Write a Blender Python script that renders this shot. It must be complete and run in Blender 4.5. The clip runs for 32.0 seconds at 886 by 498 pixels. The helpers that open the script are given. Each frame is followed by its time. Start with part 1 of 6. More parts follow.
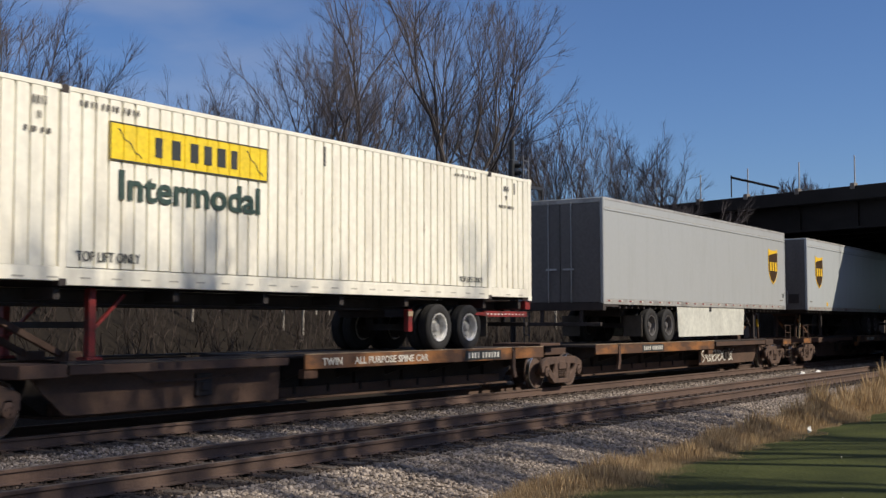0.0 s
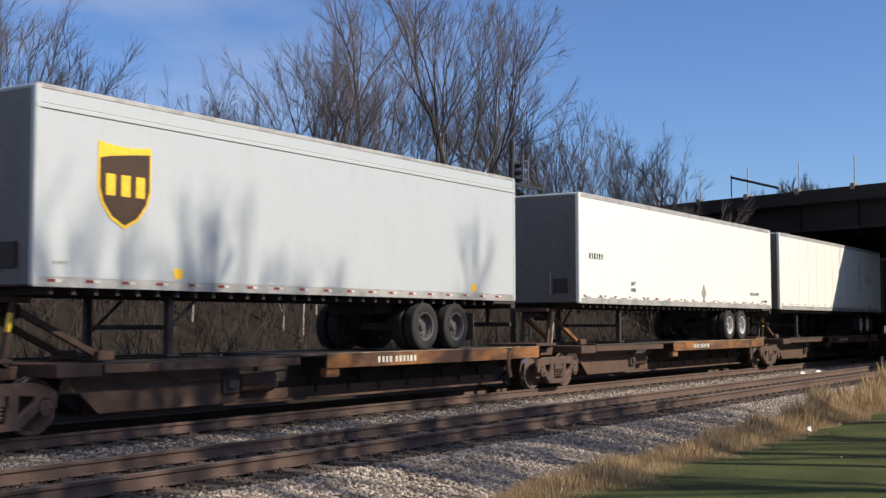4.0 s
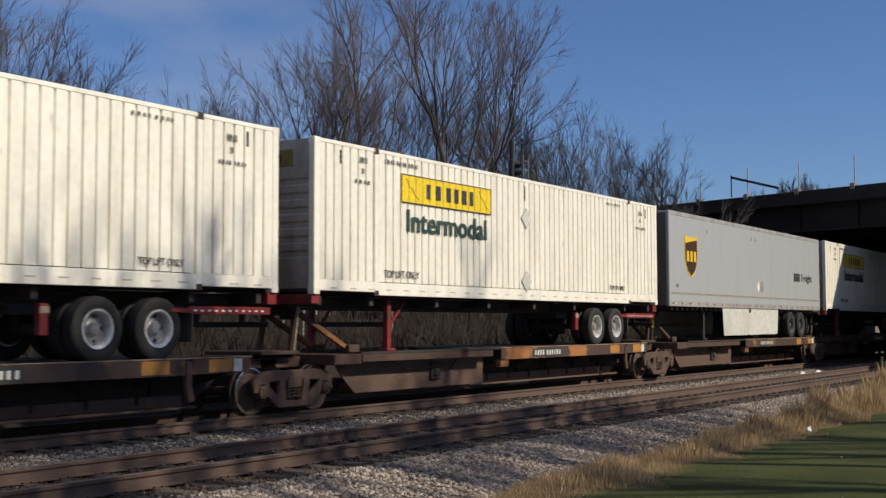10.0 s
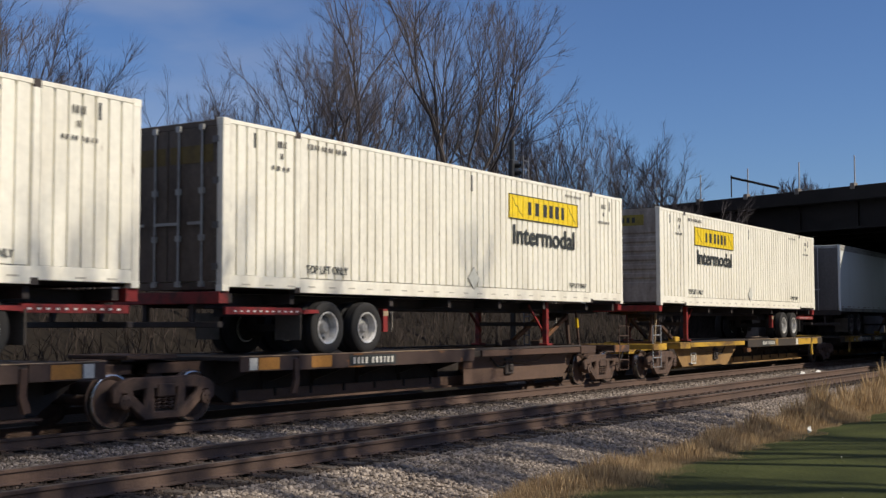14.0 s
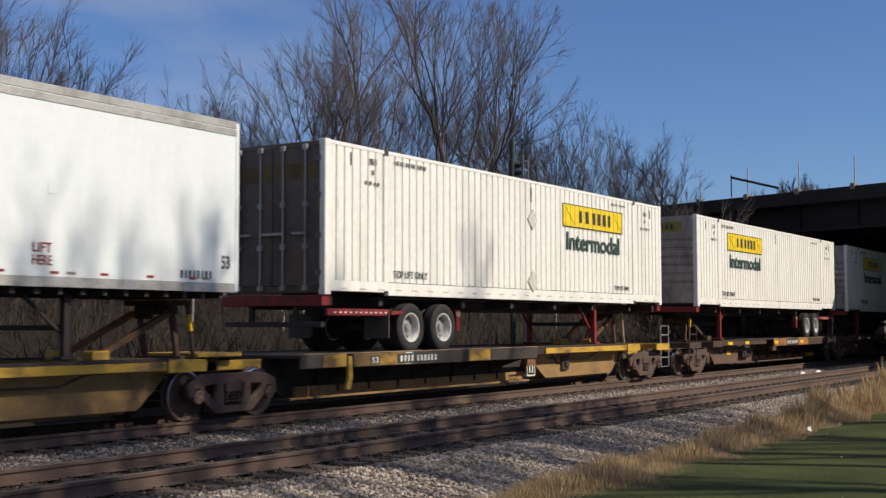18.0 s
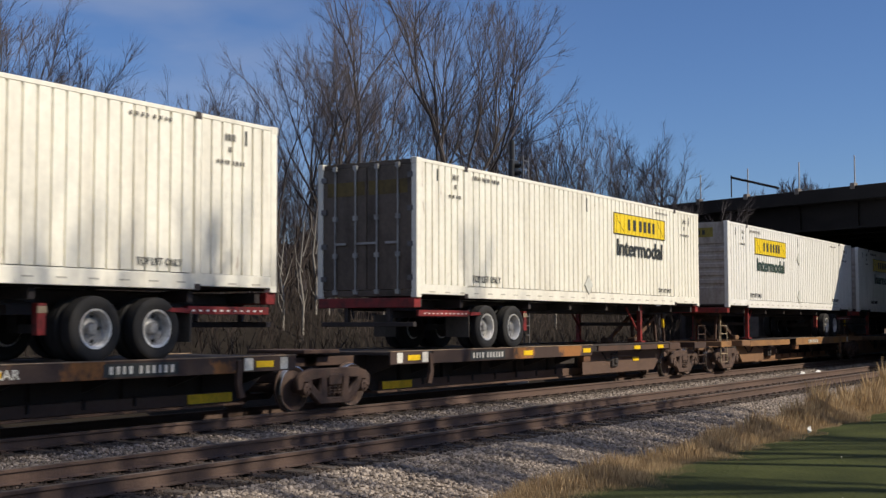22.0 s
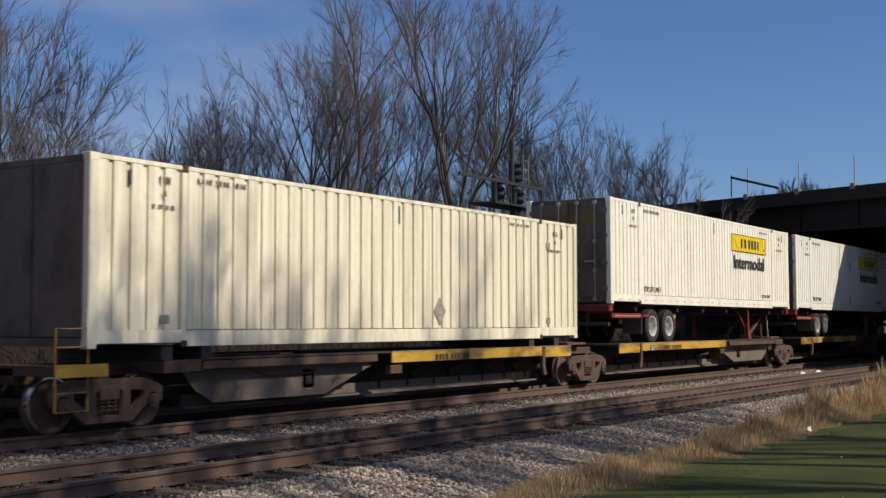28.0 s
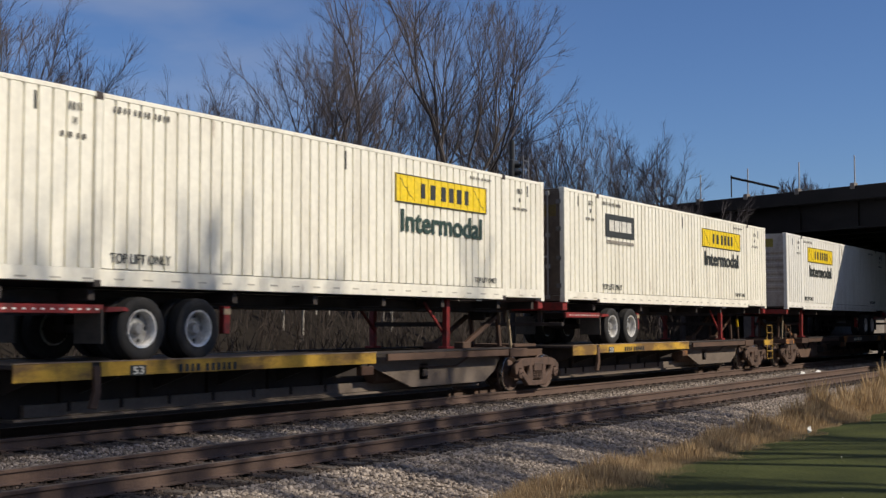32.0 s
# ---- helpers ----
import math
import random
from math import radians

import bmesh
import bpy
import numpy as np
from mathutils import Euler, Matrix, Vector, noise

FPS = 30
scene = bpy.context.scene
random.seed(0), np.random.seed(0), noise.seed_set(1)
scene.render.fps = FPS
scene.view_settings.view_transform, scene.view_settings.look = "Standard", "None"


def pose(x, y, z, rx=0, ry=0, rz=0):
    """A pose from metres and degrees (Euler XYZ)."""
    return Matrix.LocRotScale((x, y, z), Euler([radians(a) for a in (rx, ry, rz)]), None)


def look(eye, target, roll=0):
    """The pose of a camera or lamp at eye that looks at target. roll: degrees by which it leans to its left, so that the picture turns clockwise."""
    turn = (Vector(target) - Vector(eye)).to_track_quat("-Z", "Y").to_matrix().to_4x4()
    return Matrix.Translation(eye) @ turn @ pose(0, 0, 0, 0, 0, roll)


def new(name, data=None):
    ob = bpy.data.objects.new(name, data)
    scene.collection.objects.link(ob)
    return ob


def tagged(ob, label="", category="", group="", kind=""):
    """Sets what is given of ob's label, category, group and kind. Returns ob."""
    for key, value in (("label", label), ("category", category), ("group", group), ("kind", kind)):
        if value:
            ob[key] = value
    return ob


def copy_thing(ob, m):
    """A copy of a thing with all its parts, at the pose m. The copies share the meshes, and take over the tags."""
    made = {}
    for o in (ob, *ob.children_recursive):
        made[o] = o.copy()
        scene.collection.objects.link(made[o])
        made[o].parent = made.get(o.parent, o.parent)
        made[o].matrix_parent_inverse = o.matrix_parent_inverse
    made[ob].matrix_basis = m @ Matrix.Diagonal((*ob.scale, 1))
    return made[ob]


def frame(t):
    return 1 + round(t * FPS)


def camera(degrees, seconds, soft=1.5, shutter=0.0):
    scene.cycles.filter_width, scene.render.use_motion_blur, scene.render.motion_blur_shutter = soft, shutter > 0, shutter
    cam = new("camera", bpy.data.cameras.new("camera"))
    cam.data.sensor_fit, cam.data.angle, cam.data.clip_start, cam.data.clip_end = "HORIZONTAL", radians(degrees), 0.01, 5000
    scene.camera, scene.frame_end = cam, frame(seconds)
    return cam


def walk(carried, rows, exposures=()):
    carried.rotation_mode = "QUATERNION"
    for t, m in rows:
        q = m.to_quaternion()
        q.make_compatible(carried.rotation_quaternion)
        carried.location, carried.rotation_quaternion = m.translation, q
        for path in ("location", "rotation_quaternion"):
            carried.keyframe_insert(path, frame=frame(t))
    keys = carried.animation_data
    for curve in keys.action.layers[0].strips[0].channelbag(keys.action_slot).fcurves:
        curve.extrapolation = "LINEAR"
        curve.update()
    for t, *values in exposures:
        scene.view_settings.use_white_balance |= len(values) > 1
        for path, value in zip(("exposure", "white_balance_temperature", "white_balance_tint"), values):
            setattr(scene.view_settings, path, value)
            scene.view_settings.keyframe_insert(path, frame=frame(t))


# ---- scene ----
# The camera stands on the lawn beside a double-track line; x runs along the rails, z = 0 is the top of the rails.
CLIP = 32.0
EYE = pose(0, 0, 1.6, 93.506, 0.103, -57.595)
cam = camera(39.52, CLIP, soft=1.4, shutter=0.12)
# the film camera's own exposure drifts as bright and dark loads pass
EXPOSURES = [(0.0, 0.03), (0.6, 0.35), (1.0, 0.57), (2.0, 0.65), (3.0, 0.68), (3.5, 0.6), (4.8, 0.3), (6.0, 0.02), (7.0, 0.04), (7.5, 0.3), (8.0, 0.53), (9.0, 0.28), (10.0, -0.03), (11.0, 0.17), (12.0, 0.38), (13.0, 0.03), (14.0, -0.02), (15.0, -0.02), (16.5, 0.06), (18.0, 0.10), (19.0, 0.10), (20.0, 0.05), (21.0, 0.14), (22.0, 0.05), (23.0, 0.12), (24.0, 0.12), (25.5, 0.08), (27.0, 0.01), (28.0, 0.0), (29.0, -0.05), (30.0, -0.08), (31.0, -0.07), (32.0, -0.05)]
walk(cam, [(0.0, EYE), (CLIP, EYE)], EXPOSURES)

# ---- light ----
SUN_ELEVATION, SUN_SIDE = 36.0, 14.0
to_sun = Vector((math.cos(radians(SUN_ELEVATION)) * math.sin(radians(SUN_SIDE)),
                 -math.cos(radians(SUN_ELEVATION)) * math.cos(radians(SUN_SIDE)),
                 math.sin(radians(SUN_ELEVATION))))
world = bpy.data.worlds.new("sky")
scene.world = world
world.use_nodes = True
wn, wl = world.node_tree.nodes, world.node_tree.links
sky = wn.new("ShaderNodeTexSky")
sky.sky_type, sky.sun_disc = "NISHITA", False
sky.sun_elevation = radians(SUN_ELEVATION)
sky.sun_rotation = math.atan2(to_sun.x, to_sun.y)
sky.altitude, sky.air_density, sky.dust_density, sky.ozone_density = 200, 1.0, 0.2, 2.5
wn["Background"].inputs["Strength"].default_value = 0.070
# thin cirrus, brighter than the blue behind it
wc = wn.new("ShaderNodeTexCoord")
wm = wn.new("ShaderNodeMapping")
wm.inputs["Scale"].default_value = (3.0, 3.0, 9.0)
wno = wn.new("ShaderNodeTexNoise")
wno.inputs["Scale"].default_value, wno.inputs["Detail"].default_value = 1.6, 5.0
wr = wn.new("ShaderNodeValToRGB")
wr.color_ramp.elements[0].position, wr.color_ramp.elements[1].position = 0.37, 0.68
wr.color_ramp.elements[1].color = (0.80, 0.80, 0.80, 1)
wt = wn.new("ShaderNodeMix")  # clear cold winter air
wt.data_type, wt.blend_type = "RGBA", "MULTIPLY"
wt.inputs[0].default_value = 1.0
wt.inputs[7].default_value = (0.77, 0.96, 1.33, 1)
wx = wn.new("ShaderNodeMix")
wx.data_type = "RGBA"
wx.inputs[7].default_value = (8.0, 7.9, 8.3, 1)
wl.new(wc.outputs["Generated"], wm.inputs["Vector"])
wl.new(wm.outputs["Vector"], wno.inputs["Vector"])
wl.new(wno.outputs["Fac"], wr.inputs["Fac"])
# it thickens away from the bridge, up the line and, added unseen to whiten the light, behind the viewer
wd = wn.new("ShaderNodeVectorMath")
wd.operation = "DOT_PRODUCT"
wd.inputs[1].default_value = (-0.80, 0.40, 0.45)
wl.new(wc.outputs["Generated"], wd.inputs[0])
wg = wn.new("ShaderNodeMapRange")
wg.inputs[1].default_value, wg.inputs[2].default_value = -0.45, 0.35
wl.new(wd.outputs["Value"], wg.inputs[0])
wf = wn.new("ShaderNodeMath")
wf.operation = "MULTIPLY"
wl.new(wr.outputs["Color"], wf.inputs[0])
wl.new(wg.outputs[0], wf.inputs[1])
wl.new(wf.outputs[0], wx.inputs[0])
wl.new(wt.outputs[2], wx.inputs[6])
wl.new(sky.outputs["Color"], wt.inputs[6])
wl.new(wx.outputs[2], wn["Background"].inputs["Color"])

sun = new("sun", bpy.data.lights.new("sun", "SUN"))
sun.data.energy, sun.data.angle, sun.data.color = 4.6, radians(0.53), (1.0, 0.90, 0.74)
sun.matrix_world = look(tuple(to_sun * 100), (0, 0, 0))


# ---- materials ----
def mat(name, base, rough=0.6, metal=0.0, dark=None, amount=0.5, scale=(3, 3, 3), fine=40.0, bump=0.0, edge=(0.45, 0.7), tint=0.0, spec=0.5, grainy=0.35, spots=0.0):
    """A surface whose base colour runs to `dark` in patches of a noise of that scale, with fine grain and relief."""
    m = bpy.data.materials.new(name)
    m.use_nodes = True
    n, l = m.node_tree.nodes, m.node_tree.links
    b = n["Principled BSDF"]
    b.inputs["Metallic"].default_value = metal
    b.inputs["Specular IOR Level"].default_value = spec
    co = n.new("ShaderNodeTexCoord")
    mp = n.new("ShaderNodeMapping")
    mp.inputs["Scale"].default_value = scale
    l.new(co.outputs["Object"], mp.inputs["Vector"])
    info = n.new("ShaderNodeObjectInfo")
    off = n.new("ShaderNodeVectorMath")
    off.operation = "SCALE"
    off.inputs[0].default_value = (13.1, 7.7, 3.3)
    l.new(info.outputs["Random"], off.inputs["Scale"])
    l.new(off.outputs["Vector"], mp.inputs["Location"])
    big = n.new("ShaderNodeTexNoise")
    big.inputs["Scale"].default_value, big.inputs["Detail"].default_value = 1.0, 6.0
    big.inputs["Roughness"].default_value = 0.62
    l.new(mp.outputs["Vector"], big.inputs["Vector"])
    small = n.new("ShaderNodeTexNoise")
    small.inputs["Scale"].default_value, small.inputs["Detail"].default_value = fine, 3.0
    l.new(co.outputs["Object"], small.inputs["Vector"])
    ramp = n.new("ShaderNodeValToRGB")
    ramp.color_ramp.elements[0].position, ramp.color_ramp.elements[1].position = edge
    l.new(big.outputs["Fac"], ramp.inputs["Fac"])
    fac = n.new("ShaderNodeMath")
    fac.operation = "MULTIPLY"
    fac.inputs[1].default_value = amount
    l.new(ramp.outputs["Color"], fac.inputs[0])
    mix = n.new("ShaderNodeMix")
    mix.data_type = "RGBA"
    mix.inputs[6].default_value = (*base, 1)
    mix.inputs[7].default_value = (*(dark or [c * 0.5 for c in base]), 1)
    l.new(fac.outputs[0], mix.inputs[0])
    grain = n.new("ShaderNodeMix")
    grain.data_type, grain.blend_type = "RGBA", "MULTIPLY"
    grain.inputs[0].default_value = grainy
    l.new(mix.outputs[2], grain.inputs[6])
    gr = n.new("ShaderNodeMapRange")
    gr.inputs[1].default_value, gr.inputs[2].default_value, gr.inputs[3].default_value, gr.inputs[4].default_value = 0.3, 0.7, 0.6, 1.25
    l.new(small.outputs["Fac"], gr.inputs[0])
    l.new(gr.outputs[0], grain.inputs[7])
    out = grain.outputs[2]
    if spots:  # a few rust stains that run down from scratches
        sn, sr, sx = n.new("ShaderNodeTexNoise"), n.new("ShaderNodeMapRange"), n.new("ShaderNodeMix")
        sm = n.new("ShaderNodeMapping")
        sm.inputs["Scale"].default_value = (7, 7, 1.6)
        l.new(co.outputs["Object"], sm.inputs["Vector"])
        l.new(off.outputs["Vector"], sm.inputs["Location"])
        l.new(sm.outputs["Vector"], sn.inputs["Vector"])
        sn.inputs["Scale"].default_value, sn.inputs["Detail"].default_value = 1.0, 7.0
        sr.inputs[1].default_value, sr.inputs[2].default_value, sr.inputs[4].default_value = 0.70, 0.78, spots
        l.new(sn.outputs["Fac"], sr.inputs[0])
        sx.data_type = "RGBA"
        sx.inputs[7].default_value = (0.22, 0.11, 0.05, 1)
        l.new(sr.outputs[0], sx.inputs[0])
        l.new(out, sx.inputs[6])
        out = sx.outputs[2]
    if tint:
        hsv = n.new("ShaderNodeHueSaturation")
        vr = n.new("ShaderNodeMapRange")
        vr.inputs[3].default_value, vr.inputs[4].default_value = 1 - tint, 1 + tint
        l.new(info.outputs["Random"], vr.inputs[0])
        l.new(vr.outputs[0], hsv.inputs["Value"])
        l.new(out, hsv.inputs["Color"])
        out = hsv.outputs["Color"]
    l.new(out, b.inputs["Base Color"])
    rr = n.new("ShaderNodeMapRange")
    rr.inputs[3].default_value, rr.inputs[4].default_value = max(0.05, rough - 0.12), min(1.0, rough + 0.12)
    l.new(big.outputs["Fac"], rr.inputs[0])
    l.new(rr.outputs[0], b.inputs["Roughness"])
    if bump:
        bp = n.new("ShaderNodeBump")
        bp.inputs["Strength"].default_value, bp.inputs["Distance"].default_value = bump, 0.02
        l.new(small.outputs["Fac"], bp.inputs["Height"])
        l.new(bp.outputs["Normal"], b.inputs["Normal"])
    return m


STREAK = (2.2, 2.2, 0.35)
CREAM = mat("cream_container_paint", (0.83, 0.798, 0.69), 0.5, dark=(0.56, 0.515, 0.42), amount=0.75, scale=STREAK, fine=9, edge=(0.46, 0.78), tint=0.03, grainy=0.16, spots=0.7)
WHITE = mat("white_container_paint", (0.79, 0.775, 0.725), 0.45, dark=(0.58, 0.56, 0.50), amount=0.75, scale=STREAK, fine=9, edge=(0.46, 0.78), tint=0.03, grainy=0.16, spots=0.6)
BEIGE = mat("beige_container_paint", (0.80, 0.745, 0.58), 0.5, dark=(0.42, 0.36, 0.25), amount=0.9, scale=(5.0, 5.0, 0.22), fine=9, edge=(0.44, 0.78), grainy=0.12, spots=0.8)
FRONT = mat("grey_front_wall_paint", (0.42, 0.38, 0.34), 0.6, dark=(0.17, 0.14, 0.12), amount=0.8, scale=(1.2, 1.6, 0.5), fine=12, edge=(0.42, 0.66))
# door ends: dirt plus the shade of a sunless side in one colour
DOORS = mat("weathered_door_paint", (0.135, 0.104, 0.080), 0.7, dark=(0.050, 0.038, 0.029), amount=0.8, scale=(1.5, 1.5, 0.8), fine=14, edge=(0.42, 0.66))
# trailer ends turn from the sun; this grey holds their shade
SHADEDEND = mat("blue_grey_trailer_end", (0.130, 0.122, 0.118), 0.5, dark=(0.085, 0.08, 0.078), amount=0.5, scale=STREAK, fine=12)
VANWHITE = mat("white_van_side", (0.425, 0.452, 0.472), 0.4, dark=(0.35, 0.36, 0.365), amount=0.4, scale=STREAK, fine=7, edge=(0.5, 0.85), tint=0.02, grainy=0.06)
VANGREY = mat("light_grey_van_side", (0.368, 0.382, 0.388), 0.42, dark=(0.30, 0.302, 0.295), amount=0.5, scale=STREAK, fine=7, edge=(0.5, 0.85), grainy=0.06)
REEFER = mat("bright_white_reefer_side", (0.715, 0.73, 0.68), 0.4, dark=(0.57, 0.575, 0.53), amount=0.4, scale=STREAK, fine=7, edge=(0.52, 0.85), grainy=0.06)
COOLWHITE = mat("cool_white_van_side", (0.70, 0.735, 0.74), 0.4, dark=(0.55, 0.57, 0.56), amount=0.45, scale=STREAK, fine=7, edge=(0.5, 0.85), grainy=0.08)
VANPALE = mat("pale_grey_van_side", (0.435, 0.45, 0.455), 0.42, dark=(0.36, 0.365, 0.36), amount=0.5, scale=STREAK, fine=7, edge=(0.5, 0.85), grainy=0.06)
SKIRT = mat("pale_side_skirt", (0.60, 0.60, 0.54), 0.5, dark=(0.40, 0.40, 0.36), amount=0.6, scale=(1, 1, 0.4), fine=9)
ALU = mat("dull_aluminium_rail", (0.42, 0.41, 0.39), 0.55, metal=0.3, dark=(0.17, 0.16, 0.15), amount=0.75, scale=(2, 2, 2), fine=30)
YELLOW = mat("yellow_sign_board", (0.83, 0.60, 0.02), 0.45, dark=(0.62, 0.45, 0.04), amount=0.4, scale=(2, 2, 1), fine=12)
OLIVE = mat("faded_yellow_board", (0.26, 0.21, 0.03), 0.6, dark=(0.13, 0.10, 0.03), amount=0.7, scale=(2, 2, 1), fine=12)
# the boards' yellow, browned to sit in the doors' shade
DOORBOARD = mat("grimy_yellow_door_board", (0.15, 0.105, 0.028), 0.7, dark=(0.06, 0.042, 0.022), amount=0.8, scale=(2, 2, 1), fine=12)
INK = mat("dark_lettering", (0.025, 0.03, 0.03), 0.6, dark=(0.06, 0.06, 0.06), fine=20)
GREENINK = mat("dark_green_lettering", (0.022, 0.052, 0.042), 0.6, dark=(0.05, 0.08, 0.07), fine=20)
STENCIL = mat("worn_black_stencil", (0.10, 0.095, 0.085), 0.7, dark=(0.30, 0.28, 0.24), amount=0.6, scale=(9, 9, 9), fine=30)
FADED = mat("faded_markings", (0.22, 0.20, 0.17), 0.7, dark=(0.45, 0.42, 0.35), amount=0.8, scale=(9, 9, 9), fine=30)
CHALK = mat("white_lettering", (0.66, 0.64, 0.58), 0.7, dark=(0.35, 0.33, 0.30), amount=0.6, scale=(6, 6, 6), fine=30)
BROWN = mat("shield_brown", (0.055, 0.028, 0.012), 0.45, fine=12)
GOLD = mat("shield_gold", (0.80, 0.50, 0.03), 0.45, dark=(0.70, 0.40, 0.03), amount=0.3, fine=12)
REDTAPE = mat("red_reflective_tape", (0.22, 0.03, 0.025), 0.4, fine=20)
WHITETAPE = mat("white_reflective_tape", (0.85, 0.83, 0.78), 0.35, fine=20)
# red kept deep for grime and for the shade on the bolsters
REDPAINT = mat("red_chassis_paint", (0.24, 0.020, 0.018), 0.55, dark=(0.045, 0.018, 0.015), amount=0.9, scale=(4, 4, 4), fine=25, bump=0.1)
DARKSTEEL = mat("grimy_chassis_steel", (0.04, 0.030, 0.027), 0.7, dark=(0.018, 0.015, 0.014), amount=0.7, scale=(3, 3, 3), fine=30, bump=0.15)
TYRE = mat("dusty_black_rubber", (0.017, 0.016, 0.016), 0.85, dark=(0.034, 0.031, 0.028), amount=0.6, scale=(6, 6, 6), fine=60, bump=0.2)
RIM = mat("white_painted_wheel_rim", (0.72, 0.71, 0.69), 0.38, metal=0.25, dark=(0.30, 0.27, 0.24), amount=0.6, scale=(8, 8, 8), fine=30)
DARKRIM = mat("grimy_wheel_rim", (0.16, 0.15, 0.15), 0.5, metal=0.3, dark=(0.06, 0.055, 0.05), amount=0.7, scale=(8, 8, 8), fine=30)
FLAP = mat("rubber_mud_flap", (0.09, 0.075, 0.06), 0.8, dark=(0.04, 0.035, 0.03), fine=25)
RUST = mat("rust_brown_car_paint", (0.082, 0.043, 0.028), 0.75, dark=(0.045, 0.027, 0.020), amount=0.8, scale=(1.2, 1.2, 2.0), fine=22, bump=0.2, edge=(0.38, 0.66), tint=0.08)
ORANGE = mat("faded_orange_sill_paint", (0.28, 0.115, 0.033), 0.65, dark=(0.070, 0.036, 0.022), amount=0.92, scale=(0.7, 0.7, 2.0), fine=22, bump=0.15, edge=(0.38, 0.54), tint=0.10)
SAFETY = mat("weathered_yellow_car_paint", (0.52, 0.31, 0.035), 0.6, dark=(0.11, 0.06, 0.028), amount=0.88, scale=(0.7, 0.7, 2.0), fine=22, bump=0.12, edge=(0.44, 0.60), tint=0.06)
PATCHED = mat("dark_sill_with_orange_patches", (0.055, 0.032, 0.024), 0.7, dark=(0.34, 0.14, 0.035), amount=0.9, scale=(0.75, 0.75, 0.75), fine=22, bump=0.15, edge=(0.54, 0.60), tint=0.08)
WEB = mat("rusty_brown_side_web", (0.112, 0.066, 0.046), 0.75, dark=(0.070, 0.043, 0.032), amount=0.7, scale=(1.0, 1.0, 1.6), fine=22, bump=0.2, edge=(0.46, 0.72), tint=0.08)
SPINEDIRT = mat("dusty_brown_spine", (0.098, 0.055, 0.036), 0.8, dark=(0.042, 0.026, 0.018), amount=0.7, scale=(1.0, 1.0, 1.6), fine=22, bump=0.2, edge=(0.4, 0.7), tint=0.08)
RUSTTAN = mat("rusty_tan_spine", (0.205, 0.108, 0.052), 0.75, dark=(0.11, 0.06, 0.034), amount=0.7, scale=(1.0, 1.0, 1.6), fine=22, bump=0.2, edge=(0.46, 0.72), tint=0.08)
TAN = mat("tan_weathered_spine", (0.28, 0.165, 0.06), 0.75, dark=(0.10, 0.057, 0.034), amount=0.8, scale=(1.0, 1.0, 1.6), fine=22, bump=0.15, edge=(0.45, 0.7))
CAST = mat("brake_dust_cast_iron", (0.090, 0.053, 0.038), 0.8, dark=(0.032, 0.023, 0.020), amount=0.7, scale=(5, 5, 5), fine=40, bump=0.25, tint=0.08)
# grime black that also carries the shade below the wheel deck
GRIMESHADE = mat("black_oily_grime", (0.030, 0.022, 0.018), 0.85, dark=(0.018, 0.013, 0.011), amount=0.7, scale=(2, 2, 2), fine=25, bump=0.2)
TREAD = mat("polished_wheel_tread", (0.55, 0.54, 0.53), 0.28, metal=1.0, dark=(0.35, 0.33, 0.32), fine=30)
REFLECT = mat("yellow_reflector", (0.85, 0.55, 0.02), 0.35, fine=20)
RAILTOP = mat("worn_rail_head", (0.115, 0.090, 0.077), 0.75, metal=0.15, dark=(0.080, 0.060, 0.050), amount=0.6, scale=(0.6, 3, 3), fine=30)
RAILSIDE = mat("rusty_rail_web", (0.112, 0.070, 0.053), 0.9, dark=(0.070, 0.046, 0.036), amount=0.8, scale=(0.5, 2, 2), fine=30, bump=0.3, edge=(0.4, 0.65))
TIE = mat("weathered_creosoted_tie", (0.066, 0.051, 0.041), 0.9, dark=(0.032, 0.027, 0.023), amount=0.7, scale=(6, 1.0, 6), fine=45, bump=0.5, tint=0.2)
PLATE = mat("rusty_tie_plate", (0.075, 0.048, 0.037), 0.9, dark=(0.045, 0.032, 0.026), fine=40, bump=0.2)
CONCRETE = mat("stained_bridge_concrete", (0.24, 0.21, 0.185), 0.85, dark=(0.10, 0.085, 0.075), amount=0.7, scale=(0.4, 0.4, 0.9), fine=8, bump=0.3)
# near black: the shade of the bridge's sunless side is in this paint
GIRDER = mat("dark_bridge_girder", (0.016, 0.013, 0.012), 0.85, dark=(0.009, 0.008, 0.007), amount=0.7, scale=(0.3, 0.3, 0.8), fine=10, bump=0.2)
GALV = mat("galvanised_steel", (0.50, 0.51, 0.52), 0.45, metal=0.7, dark=(0.32, 0.32, 0.32), fine=30)
BARK = mat("grey_brown_bark", (0.058, 0.047, 0.043), 0.9, dark=(0.045, 0.035, 0.03), amount=0.7, scale=(4, 4, 1.2), fine=25, bump=0.5, tint=0.15)
TWIG = mat("bare_twigs", (0.088, 0.074, 0.078), 0.9, dark=(0.055, 0.046, 0.048), amount=0.7, scale=(1, 1, 1), fine=12, tint=0.12)
PALEBARK = mat("pale_birch_like_bark", (0.24, 0.22, 0.195), 0.85, dark=(0.11, 0.095, 0.08), amount=0.6, scale=(5, 5, 2), fine=25, bump=0.3)
BLACKSILL = mat("grimy_black_sill_paint", (0.040, 0.032, 0.027), 0.7, dark=(0.085, 0.055, 0.032), amount=0.7, scale=(1, 1, 2), fine=22, bump=0.12)
TANSILL = mat("faded_tan_orange_sill", (0.30, 0.155, 0.058), 0.65, dark=(0.15, 0.075, 0.035), amount=0.8, scale=(0.7, 0.7, 2.0), fine=22, bump=0.15, edge=(0.45, 0.65))
